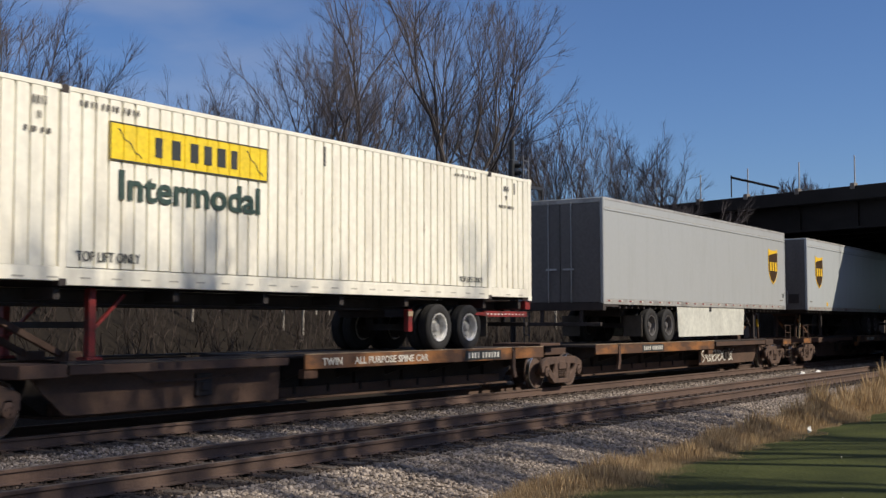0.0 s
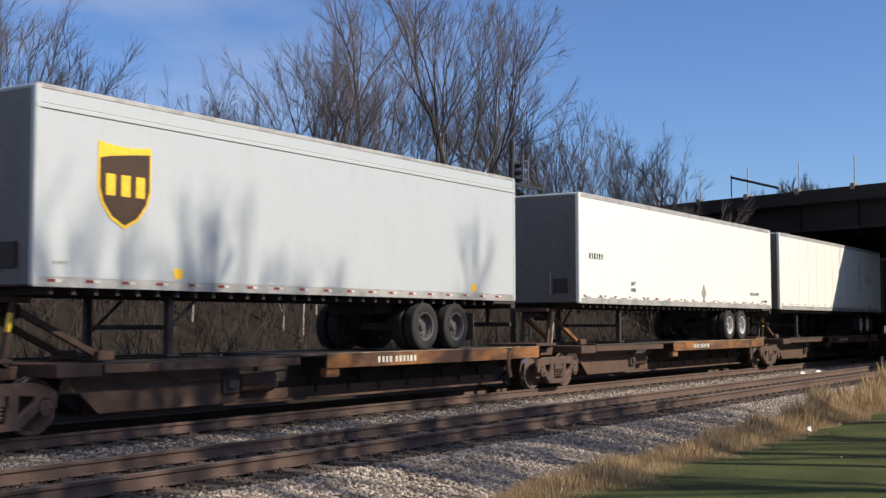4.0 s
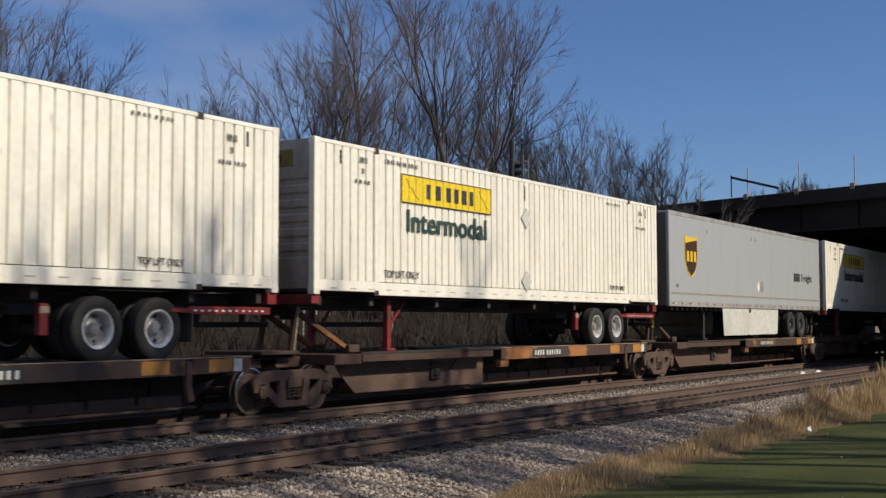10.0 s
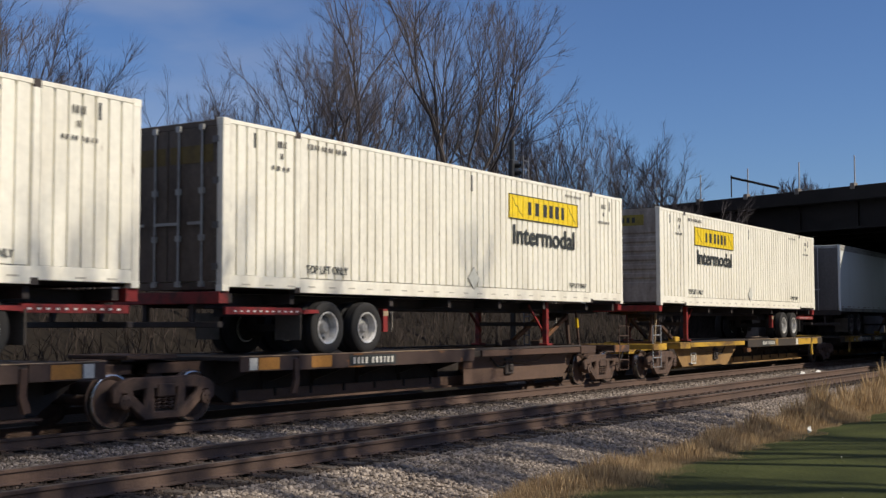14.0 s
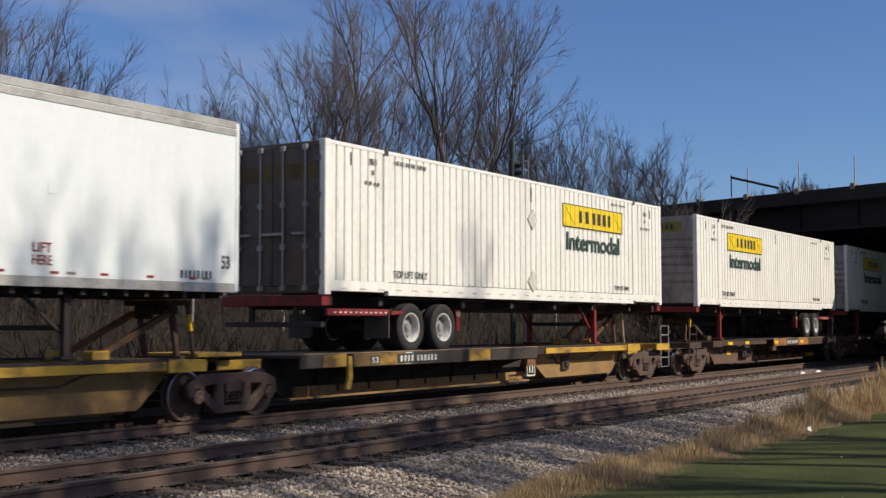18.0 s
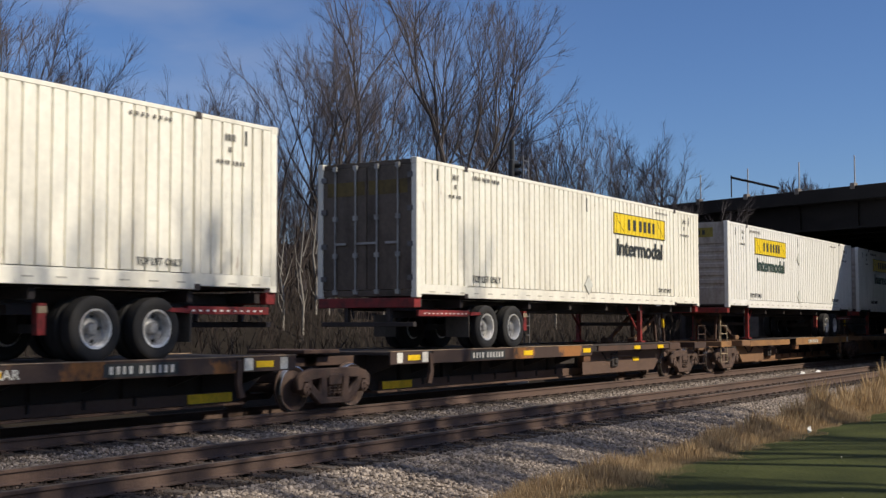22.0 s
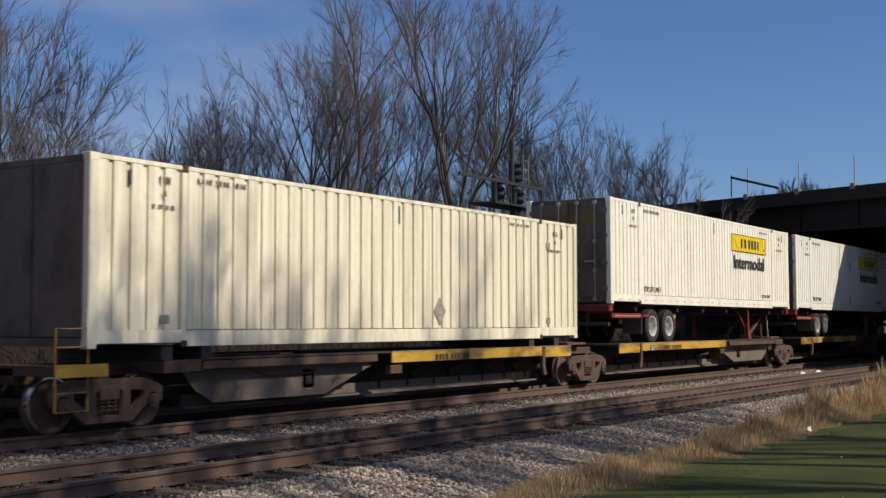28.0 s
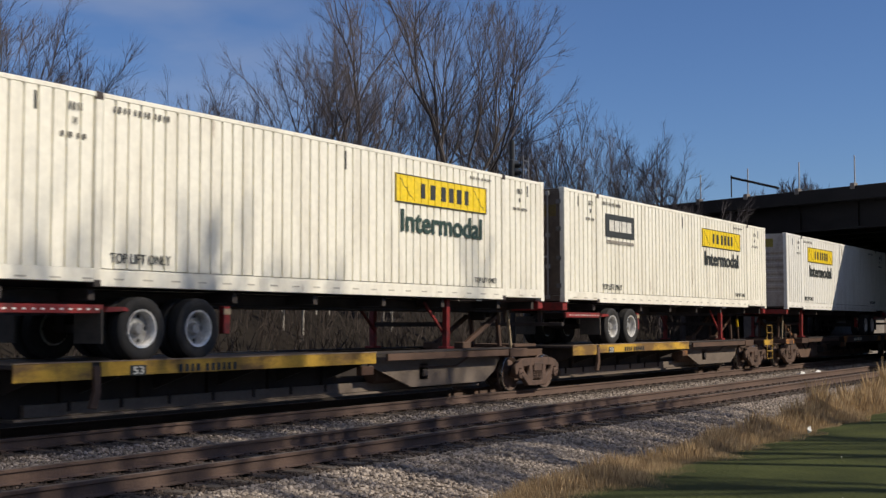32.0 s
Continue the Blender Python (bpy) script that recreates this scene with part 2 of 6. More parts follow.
GREYWEB = mat("dusty_grey_side_web", (0.150, 0.118, 0.095), 0.8, dark=(0.090, 0.068, 0.054), amount=0.7, scale=(1.0, 1.0, 1.6), fine=22, bump=0.2, edge=(0.45, 0.72))
# pale tan that puts the sunlit top edge of the sills into colour
SUNLITEDGE = mat("bare_worn_steel_edge", (0.34, 0.25, 0.17), 0.6, dark=(0.14, 0.085, 0.05), amount=0.8, scale=(1.5, 3, 3), fine=25)
PATCH = mat("orange_patch_paint", (0.42, 0.19, 0.035), 0.6, dark=(0.20, 0.09, 0.03), amount=0.6, scale=(3, 3, 3), fine=25)
HANDRAIL = mat("dull_tan_handrail", (0.36, 0.28, 0.18), 0.6, dark=(0.16, 0.11, 0.07), amount=0.7, scale=(4, 4, 4), fine=25)
SIGNAL = mat("black_signal_enamel", (0.02, 0.02, 0.021), 0.5, fine=20)


def ground_mat():
    """One sheet: lawn, dry verge, grey crushed stone under both tracks, leaf litter beyond, told apart by the distance from the rails."""
    m = bpy.data.materials.new("ground_cover")
    m.use_nodes = True
    n, l = m.node_tree.nodes, m.node_tree.links
    b = n["Principled BSDF"]
    b.inputs["Roughness"].default_value = 0.95
    b.inputs["Specular IOR Level"].default_value = 0.15
    co = n.new("ShaderNodeTexCoord")
    sep = n.new("ShaderNodeSeparateXYZ")
    l.new(co.outputs["Object"], sep.inputs[0])
    wob = n.new("ShaderNodeTexNoise")
    wob.inputs["Scale"].default_value, wob.inputs["Detail"].default_value = 0.9, 5.0
    l.new(co.outputs["Object"], wob.inputs["Vector"])
    y = n.new("ShaderNodeMath")
    y.operation = "MULTIPLY_ADD"
    y.inputs[1].default_value = 1.6
    l.new(wob.outputs["Fac"], y.inputs[0])
    l.new(sep.outputs["Y"], y.inputs[2])
    fine = n.new("ShaderNodeTexNoise")
    fine.inputs["Scale"].default_value, fine.inputs["Detail"].default_value = 30.0, 4.0
    l.new(co.outputs["Object"], fine.inputs["Vector"])
    stone = n.new("ShaderNodeTexVoronoi")
    stone.inputs["Scale"].default_value = 17.0
    l.new(co.outputs["Object"], stone.inputs["Vector"])

    def two(a, c, node, lo=0.3, hi=0.7):
        r = n.new("ShaderNodeValToRGB")
        r.color_ramp.elements[0].position, r.color_ramp.elements[0].color = lo, (*a, 1)
        r.color_ramp.elements[1].position, r.color_ramp.elements[1].color = hi, (*c, 1)
        l.new(node, r.inputs["Fac"])
        return r.outputs["Color"]

    grey = n.new("ShaderNodeSeparateColor")
    l.new(stone.outputs["Color"], grey.inputs[0])
    lawn = two((0.028, 0.035, 0.009), (0.060, 0.069, 0.019), wob.outputs["Fac"])
    dry = two((0.14, 0.10, 0.05), (0.26, 0.20, 0.10), fine.outputs["Fac"])
    rock = two((0.11, 0.090, 0.074), (0.31, 0.26, 0.215), grey.outputs[0], 0.1, 0.9)
    muck = two((0.040, 0.030, 0.024), (0.082, 0.061, 0.049), fine.outputs["Fac"])
    dust = two((0.060, 0.047, 0.038), (0.115, 0.090, 0.073), fine.outputs["Fac"])
    # leaf litter taken near black for the train's shade on the bank
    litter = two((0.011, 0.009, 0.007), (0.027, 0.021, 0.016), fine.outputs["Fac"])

    skew = n.new("ShaderNodeMath")  # the lawn's edge draws towards the rails as it goes on
    skew.operation = "MULTIPLY_ADD"
    skew.inputs[1].default_value = -0.040
    l.new(sep.outputs["X"], skew.inputs[0])
    l.new(y.outputs[0], skew.inputs[2])

    def step(at, soft, a, c, src=None):
        r = n.new("ShaderNodeMapRange")
        r.inputs[1].default_value, r.inputs[2].default_value = at - soft, at + soft
        l.new(src or y.outputs[0], r.inputs[0])
        x = n.new("ShaderNodeMix")
        x.data_type = "RGBA"
        l.new(r.outputs[0], x.inputs[0])
        l.new(a, x.inputs[6])
        l.new(c, x.inputs[7])
        return x.outputs[2]

    c = step(6.75, 0.25, lawn, dry, skew.outputs[0])
    c = step(8.1, 0.3, c, rock)
    c = step(10.45, 0.18, c, muck)
    c = step(12.75, 0.25, c, rock)
    c = step(14.95, 0.2, c, dust)
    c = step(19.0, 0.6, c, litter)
    l.new(c, b.inputs["Base Color"])
    bp = n.new("ShaderNodeBump")
    bp.inputs["Strength"].default_value, bp.inputs["Distance"].default_value = 0.45, 0.03
    l.new(stone.outputs["Distance"], bp.inputs["Height"])
    l.new(bp.outputs["Normal"], b.inputs["Normal"])
    return m


def island_mat(name, a, c, rough=0.9, glow=0.0):
    """Loose pieces in one mesh, each of its own shade between two colours."""
    m = bpy.data.materials.new(name)
    m.use_nodes = True
    n, l = m.node_tree.nodes, m.node_tree.links
    b = n["Principled BSDF"]
    b.inputs["Roughness"].default_value = rough
    b.inputs["Specular IOR Level"].default_value = 0.2
    geo = n.new("ShaderNodeNewGeometry")
    r = n.new("ShaderNodeValToRGB")
    r.color_ramp.elements[0].color, r.color_ramp.elements[1].color = (*a, 1), (*c, 1)
    l.new(geo.outputs["Random Per Island"], r.inputs["Fac"])
    l.new(r.outputs["Color"], b.inputs["Base Color"])
    if glow:  # thin blades let light through
        tr, mx = n.new("ShaderNodeBsdfTranslucent"), n.new("ShaderNodeMixShader")
        l.new(r.outputs["Color"], tr.inputs["Color"])
        mx.inputs[0].default_value = glow
        l.new(b.outputs[0], mx.inputs[1])
        l.new(tr.outputs[0], mx.inputs[2])
        l.new(mx.outputs[0], n["Material Output"].inputs["Surface"])
    return m


GROUND = ground_mat()
STONE = island_mat("crushed_grey_stone", (0.12, 0.098, 0.082), (0.42, 0.355, 0.30))
STRAW = island_mat("dry_straw_grass", (0.22, 0.15, 0.085), (0.62, 0.46, 0.27), glow=0.40)
LAWN = island_mat("mown_green_grass", (0.030, 0.038, 0.009), (0.074, 0.085, 0.024), glow=0.3)
DUSTSTONE = island_mat("brake_dusted_stone", (0.055, 0.043, 0.035), (0.165, 0.130, 0.105))
DARKSTONE = island_mat("fouled_dark_stone", (0.036, 0.027, 0.022), (0.105, 0.079, 0.063))
# brown lowered for the same train shade that lies on the bank
BRAMBLE = mat("dark_brambles", (0.048, 0.034, 0.028), 0.9, dark=(0.036, 0.028, 0.023), amount=0.7, scale=(1, 1, 1), fine=12)
# paint tone for the shade inside the bottom rail's slots
SLOT = mat("faint_slot_dirt", (0.46, 0.43, 0.36), 0.6, dark=(0.30, 0.27, 0.22), fine=20)
HUB = mat("dull_wheel_disc", (0.36, 0.355, 0.345), 0.45, metal=0.3, dark=(0.14, 0.12, 0.11), amount=0.7, scale=(9, 9, 9), fine=30)


# ---- mesh helpers ----
class Shape:
    """Collects boxes, prisms, turned forms and bars into one mesh."""

    def __init__(self):
        self.v, self.f = [], []

    def add(self, v, f):
        k = len(self.v)
        self.v += [tuple(p) for p in v]
        self.f += [[k + i for i in q] for q in f]
        return self

    def box(self, x0, x1, y0, y1, z0, z1):
        return self.add([(x, y, z) for z in (z0, z1) for y in (y0, y1) for x in (x0, x1)],
                        [(0, 2, 3, 1), (4, 5, 7, 6), (0, 1, 5, 4), (2, 6, 7, 3), (0, 4, 6, 2), (1, 3, 7, 5)])

    def prism(self, pts, axis, a, b):
        """A flat outline pushed from a to b along an axis; its two coordinates are the other axes in order."""
        def at(p, h):
            q = list(p)
            q.insert("xyz".index(axis), h)
            return q
        n = len(pts)
        return self.add([at(p, a) for p in pts] + [at(p, b) for p in pts],
                        [list(range(n))[::-1], list(range(n, 2 * n))] + [(i, (i + 1) % n, n + (i + 1) % n, n + i) for i in range(n)])

    def turn(self, prof, centre, axis="y", n=24, closed=False):
        """A profile of (radius, offset) turned round an axis through centre."""
        v, f, m = [], [], len(prof)
        for i in range(n):
            a = 2 * math.pi * i / n
            for r, h in prof:
                p = [r * math.cos(a), r * math.sin(a)]
                p.insert("xyz".index(axis), h)
                v.append([p[j] + centre[j] for j in range(3)])
        for i in range(n):
            for j in range(m if closed else m - 1):
                f.append((i * m + j, i * m + (j + 1) % m, ((i + 1) % n) * m + (j + 1) % m, ((i + 1) % n) * m + j))
        if not closed:
            f.append([i * m for i in range(n)])
            f.append([i * m + m - 1 for i in range(n)][::-1])
        return self.add(v, f)

    def tube(self, pts, radii, n=6):
        pts = [Vector(p) for p in pts]
        v, f = [], []
        for i, p in enumerate(pts):
            d = (pts[min(i + 1, len(pts) - 1)] - pts[max(i - 1, 0)]).normalized()
            s = d.cross(Vector((0.31, 0.92, 0.23)) if abs(d.y) < 0.9 else Vector((1, 0, 0))).normalized()
            u = s.cross(d)
            r = radii[i] if isinstance(radii, (list, tuple)) else radii
            v += [p + s * (r * math.cos(2 * math.pi * k / n)) + u * (r * math.sin(2 * math.pi * k / n)) for k in range(n)]
        for i in range(len(pts) - 1):
            f += [(i * n + k, i * n + (k + 1) % n, (i + 1) * n + (k + 1) % n, (i + 1) * n + k) for k in range(n)]
        f += [list(range(n))[::-1], [(len(pts) - 1) * n + k for k in range(n)]]
        return self.add(v, f)

    def bar(self, p, q, w, y0, y1):
        """A flat bar from p to q in the x-z plane, w wide, between y0 and y1."""
        d = Vector((q[0] - p[0], q[1] - p[1])).normalized() * (w / 2)
        return self.prism([(p[0] - d.y, p[1] + d.x), (q[0] - d.y, q[1] + d.x), (q[0] + d.y, q[1] - d.x), (p[0] + d.y, p[1] - d.x)], "y", y0, y1)

    def flip(self, length):
        self.v = [(length - x, y, z) for x, y, z in self.v]
        self.f = [q[::-1] for q in self.f]
        return self

    def mesh(self, name, material, bevel=0.0, smooth=False):
        me = bpy.data.meshes.new(name)
        me.from_pydata(self.v, [], self.f)
        bm = bmesh.new()
        bm.from_mesh(me)
        bmesh.ops.recalc_face_normals(bm, faces=bm.faces)
        if bevel:
            bmesh.ops.bevel(bm, geom=[e for e in bm.edges if len(e.link_faces) == 2 and e.calc_face_angle(0) > 0.6], offset=bevel, segments=1, affect="EDGES")
        bm.to_mesh(me)
        bm.free()
        if smooth:
            me.shade_smooth()
            me.set_sharp_from_angle(angle=radians(38))
        me.materials.append(material)
        return me


def piece(name, me, parent, label="", at=None):
    """Links a mesh as one part under a thing or part."""
    ob = new(name, me)
    ob.parent = parent
    if at is not None:
        ob.matrix_basis = at
    return tagged(ob, label)


TINY = {"stencil_strip", "lettering_strip", "number_strip", "slotted_strip", "tape", "red_tape", "white_tape", "stiffener_row", "hinge_row", "vent_row", "slot_row", "chart_frame", "tie_plate_pair", "spring_group", "cover_plate"}


def part(name, shape, material, parent, label="", bevel=0.0, smooth=False):
    ob = piece(name, shape.mesh(name, material, bevel, smooth), parent, label)
    return tagged(ob, kind="stuff") if name in TINY else ob


TEXTS = {}


def lettering(text, material, width, height, bold=0.012):
    """A mesh of built-in letters, width by height metres, standing in the x-z plane with its lower left corner at the origin."""
    key = (text, material.name, width, height)
    if key not in TEXTS:
        cu = bpy.data.curves.new("letters", "FONT")
        cu.body, cu.size, cu.offset, cu.extrude, cu.resolution_u = text, 1.0, bold, 0.004, 3
        ob = bpy.data.objects.new("letters", cu)
        scene.collection.objects.link(ob)
        bpy.context.view_layer.update()
        me = bpy.data.meshes.new_from_object(ob.evaluated_get(bpy.context.evaluated_depsgraph_get()))
        bpy.data.objects.remove(ob)
        co = np.array([v.co[:] for v in me.vertices])
        lo, hi = co.min(0), co.max(0)
        sx, sz = width / (hi[0] - lo[0]), height / (hi[1] - lo[1])
        for v in me.vertices:
            x, y, z = v.co
            v.co = ((x - lo[0]) * sx, -z, (y - lo[1]) * sz)
        me.materials.clear()
        me.materials.append(material)
        TEXTS[key] = me
    return TEXTS[key]


def blocks(x, z, width, height, pattern, y=-1.308):
    """Plain bars the size of letters: one bar for each number of the pattern, which gives its share of the width."""
    s, total, at = Shape(), sum(abs(p) for p in pattern), x
    for p in pattern:
        w = width * abs(p) / total
        if p > 0:
            s.box(at + 0.07 * w, at + 0.93 * w, y - 0.006, y, z, z + height)
        at += w
    return s


rng = random.Random(7)
MESHES = {}


def shared(key, make):
    if key not in MESHES:
        MESHES[key] = make()
    return MESHES[key]


# ---- road wheels, used by chassis and trailers ----
def tyre_mesh():
    s = Shape()
    s.turn([(0.29, -0.10), (0.33, -0.125), (0.42, -0.135), (0.465, -0.125), (0.488, -0.10), (0.490, -0.03), (0.482, -0.02), (0.490, -0.01),
            (0.490, 0.09), (0.465, 0.12), (0.42, 0.13), (0.29, 0.10)], (0, 0, 0), n=32, closed=True)
    return s.mesh("tyre", TYRE, smooth=True)


def rim_mesh(material):
    s = Shape().turn([(0.272, -0.118), (0.302, -0.126), (0.298, -0.09), (0.262, -0.075), (0.255, 0.095), (0.275, 0.095)], (0, 0, 0), n=28, closed=True)
    return s.mesh("rim", material, smooth=True)


def hub_mesh(material):
    """The round hub that stands out of the dished disc."""
    s = Shape().turn([(0.001, 0.06), (0.13, 0.06), (0.13, 0.02), (0.105, 0.01), (0.095, -0.045), (0.08, -0.07), (0.001, -0.075)], (0, 0, 0), n=20, closed=True)
    return s.mesh("hub", material, smooth=True)


def disc_mesh(material):
    ring = [(0.262 * math.cos(0.2244 * k), 0.262 * math.sin(0.2244 * k)) for k in range(28)]
    holes = [[(0.205 * math.cos(1.2566 * h) + 0.048 * math.cos(0.7854 * k), 0.205 * math.sin(1.2566 * h) + 0.048 * math.sin(0.7854 * k)) for k in range(8)] for h in range(5)]
    me = cast_plate("disc", ring, holes, 0.034, material)
    me.transform(pose(0, 0.045, 0))
    return me


def road_wheels(thing, xs, z, rim):
    """Axles with a pair of wheels at each end."""
    for x in xs:
        s = Shape().turn([(0.06, -0.95), (0.06, 0.95)], (x, 0, z), n=10)
        s.box(x - 0.07, x + 0.07, -0.6, 0.6, z - 0.07, z + 0.07)
        part("axle", s, DARKSTEEL, thing)
        for side in (-1, 1):
            for lane in (1.145, 0.83):
                turn = 0 if side < 0 else 180
                w = piece("wheel", shared(("tyre",), tyre_mesh), thing, "dusty black tyre on its rim", pose(x, side * lane, z, 0, 0, turn))
                w.name = "tyre"
                disc = HUB if rim is RIM else DARKRIM
                piece("hub", shared(("hub", disc.name), lambda: hub_mesh(disc)), w, "dull round hub")
                # dark disc added so the hand holes hide the bright inner wheel
                piece("brake_drum", shared(("drum",), lambda: Shape().turn([(0.001, 0.11), (0.245, 0.11), (0.245, 0.13), (0.001, 0.13)], (0, 0, 0), n=20, closed=True).mesh("brake_drum", GRIMESHADE)), w, "dark disc added behind the hand holes")
                piece("disc", shared(("disc", disc.name), lambda: disc_mesh(disc)), w, "dished wheel disc with hand holes")
                piece("rim", shared(("rim", rim.name), lambda: rim_mesh(rim)), w, "white steel rim" if rim is RIM else "grimy steel rim")


# ---- containers ----
LONG, HIGH = 16.15, 2.90


def corrugated(x0, x1, z0, z1, y, inward, pitch=0.262, groove=0.034, depth=0.036):
    """A side wall of upright ribs, narrow grooves between them."""
    prof, n = [], max(1, round((x1 - x0) / pitch))
    p = (x1 - x0) / n
    for i in range(n):
        a = x0 + i * p
        prof += [(a, y), (a + p - groove - 0.016, y), (a + p - groove, y + inward * depth), (a + p - 0.003, y + inward * depth)]
    prof.append((x1, y))
    back = [(x1, y + inward * 0.06), (x0, y + inward * 0.06)]
    s, m = Shape(), len(prof)
    v = [(px, py, z) for z in (z0, z1) for px, py in prof + back]
    k = m + 2
    f = [(i, i + 1, k + i + 1, k + i) for i in range(m - 1)] + [(m - 1, m, k + m, k + m - 1), (m, m + 1, k + m + 1, k + m), (m + 1, 0, k, k + m + 1)]
    return s.add(v, f)


def front_wall(x, out, z0, z1):
    """An end wall pressed into broad level ribs."""
    prof = [(x, z0)]
    zz = z0 + 0.55
    prof.append((x, zz))
    while zz < z1 - 0.62:
        prof += [(x - out * 0.03, zz + 0.04), (x - out * 0.03, zz + 0.12), (x, zz + 0.16), (x, zz + 0.27)]
        zz += 0.27
    prof += [(x, z1), (x - out * 0.07, z1), (x - out * 0.07, z0)]
    return Shape().prism([(a, b) for a, b in prof], "y", -1.2, 1.2)


def container_shell(thing, paint, ribbed, low):
    side = "ribbed steel side wall" if ribbed else "smooth side wall with riveted seams"
    for s in (-1, 1):
        y = s * 1.288
        if ribbed:
            for a, b in ((0.12, 1.90), (2.06, LONG - 2.06), (LONG - 1.90, LONG - 0.12)):
                part("side_panel", corrugated(a, b, 0.27, HIGH - 0.06, y, -s, *((0.36, 0.10, 0.04) if low else ())), paint, thing, side)
        else:
            n = 13
            for i in range(n):
                a, b = 0.12 + i * (LONG - 0.24) / n, 0.12 + (i + 1) * (LONG - 0.24) / n
                part("side_panel", Shape().box(a + 0.006, b - 0.006, min(y, y - s * 0.05), max(y, y - s * 0.05), 0.20, HIGH - 0.06), paint, thing, side, 0.004)
            for i in range(1, n):
                a = 0.12 + i * (LONG - 0.24) / n
                part("seam_strip", Shape().box(a - 0.012, a + 0.012, min(y, y - s * 0.03), max(y, y - s * 0.03), 0.2, HIGH - 0.06), FADED, thing, "dark seam between side panels")
        part("top_rail", Shape().box(0.16, LONG - 0.16, min(s * 1.235, s * 1.298), max(s * 1.235, s * 1.298), HIGH - 0.075, HIGH), paint, thing, "", 0.008)
        o = s * 1.298
        part("bottom_rail", Shape().box(0.16, 1.93, min(o, o - s * 0.06), max(o, o - s * 0.06), 0.06, 0.265), paint, thing, "", 0.008)
        part("bottom_rail", Shape().box(2.03, LONG - 2.03, min(o, o - s * 0.06), max(o, o - s * 0.06), 0.0, 0.255), paint, thing, "", 0.008)
        part("bottom_rail", Shape().box(LONG - 1.93, LONG - 0.16, min(o, o - s * 0.06), max(o, o - s * 0.06), 0.06, 0.265), paint, thing, "", 0.008)
        if ribbed and not low:
            w = Shape()
            for i in range(26):
                a = 0.5 + i * 0.6
                if abs(a - 2) > 0.25 and abs(a - 14.2) > 0.25:
                    w.box(a, a + 0.20, min(o, o + s * 0.003), max(o, o + s * 0.003), 0.10, 0.125)
            part("slotted_strip", w, SLOT, thing, "faint slots along the bottom rail")
        for x in (0.0, 1.98, LONG - 1.98, LONG):
            end = x in (0.0, LONG)
            a, b = (0.0, 0.17) if x == 0 else (LONG - 0.17, LONG) if end else (x - 0.07, x + 0.07)
            part("corner_post" if end else "lifting_post", Shape().box(a, b, min(s * 1.16, s * 1.30), max(s * 1.16, s * 1.30), 0.02, HIGH - 0.02), paint, thing, "", 0.012)
            c = Shape().box(a - 0.004, b + 0.004, min(s * 1.15, s * 1.304), max(s * 1.15, s * 1.304), HIGH - 0.115, HIGH + 0.012)
            part("corner_casting", c, paint if end else DARKSTEEL, thing, "" if end else "dark lifting casting at the top edge", 0.008)
            part("corner_casting", Shape().box(a - 0.003, b + 0.003, min(s * 1.15, s * 1.303), max(s * 1.15, s * 1.303), -0.012, 0.10), paint if end else DARKSTEEL, thing, "", 0.008)
    roof = Shape()
    for i in range(40):
        a = 0.1 + i * (LONG - 0.2) / 40
        roof.box(a, a + 0.30, -1.24, 1.24, HIGH - 0.03, HIGH - 0.012)
    roof.box(0.05, LONG - 0.05, -1.25, 1.25, HIGH - 0.05, HIGH - 0.03)
    part("roof", roof, paint, thing)
    part("floor", Shape().box(0.05, LONG - 0.05, -1.24, 1.24, 0.05, 0.15), DARKSTEEL, thing, "dark underframe")


def doors(thing, x, out, high, material, rods=True):
    """Two hinged doors with lock rods at the end whose outside faces `out`."""
    for s in (-1, 1):
        a, b = sorted((s * 0.012, s * 1.17))
        lo, hi = sorted((x, x - out * 0.05))
        d = part("door", Shape().box(lo, hi, a, b, 0.16, high - 0.12), material, thing, "closed weathered door leaf, shade in its paint", 0.008)
        if rods:
            for y in (0.28, 0.82):
                r = Shape().tube([(x + out * 0.03, s * y, 0.10), (x + out * 0.03, s * y, high - 0.06)], 0.02, 8)
                for z in (0.12, 0.9, 1.7, high - 0.12):
                    r.box(min(x, x + out * 0.06), max(x, x + out * 0.06), s * y - 0.05, s * y + 0.05, z - 0.05, z + 0.05)
                r.bar((x + out * 0.05 - 0.01, 1.15), (x + out * 0.05 + 0.01, 1.15), 0.05, min(s * y, s * (y - 0.3)), max(s * y, s * (y - 0.3)))
                part("lock_rod", r, ALU, d, "bare steel lock rod")
            for z in (0.35, 1.05, 1.8, 2.5):
                piece("hinge", shared(("hinge",), lambda: Shape().box(-0.018, 0.018, -0.07, 0.07, 0, 0.11).mesh("hinge", DARKRIM)), d, "", pose(x + out * 0.0175, s * 1.13, z))
    lo, hi = sorted((x - out * 0.005, x - out * 0.12))
    part("door_header", Shape().box(lo, hi, -1.16, 1.16, high - 0.115, high - 0.01), material, thing, "", 0.006)
    part("door_sill", Shape().box(lo, hi, -1.16, 1.16, 0.02, 0.15), material, thing, "", 0.006)


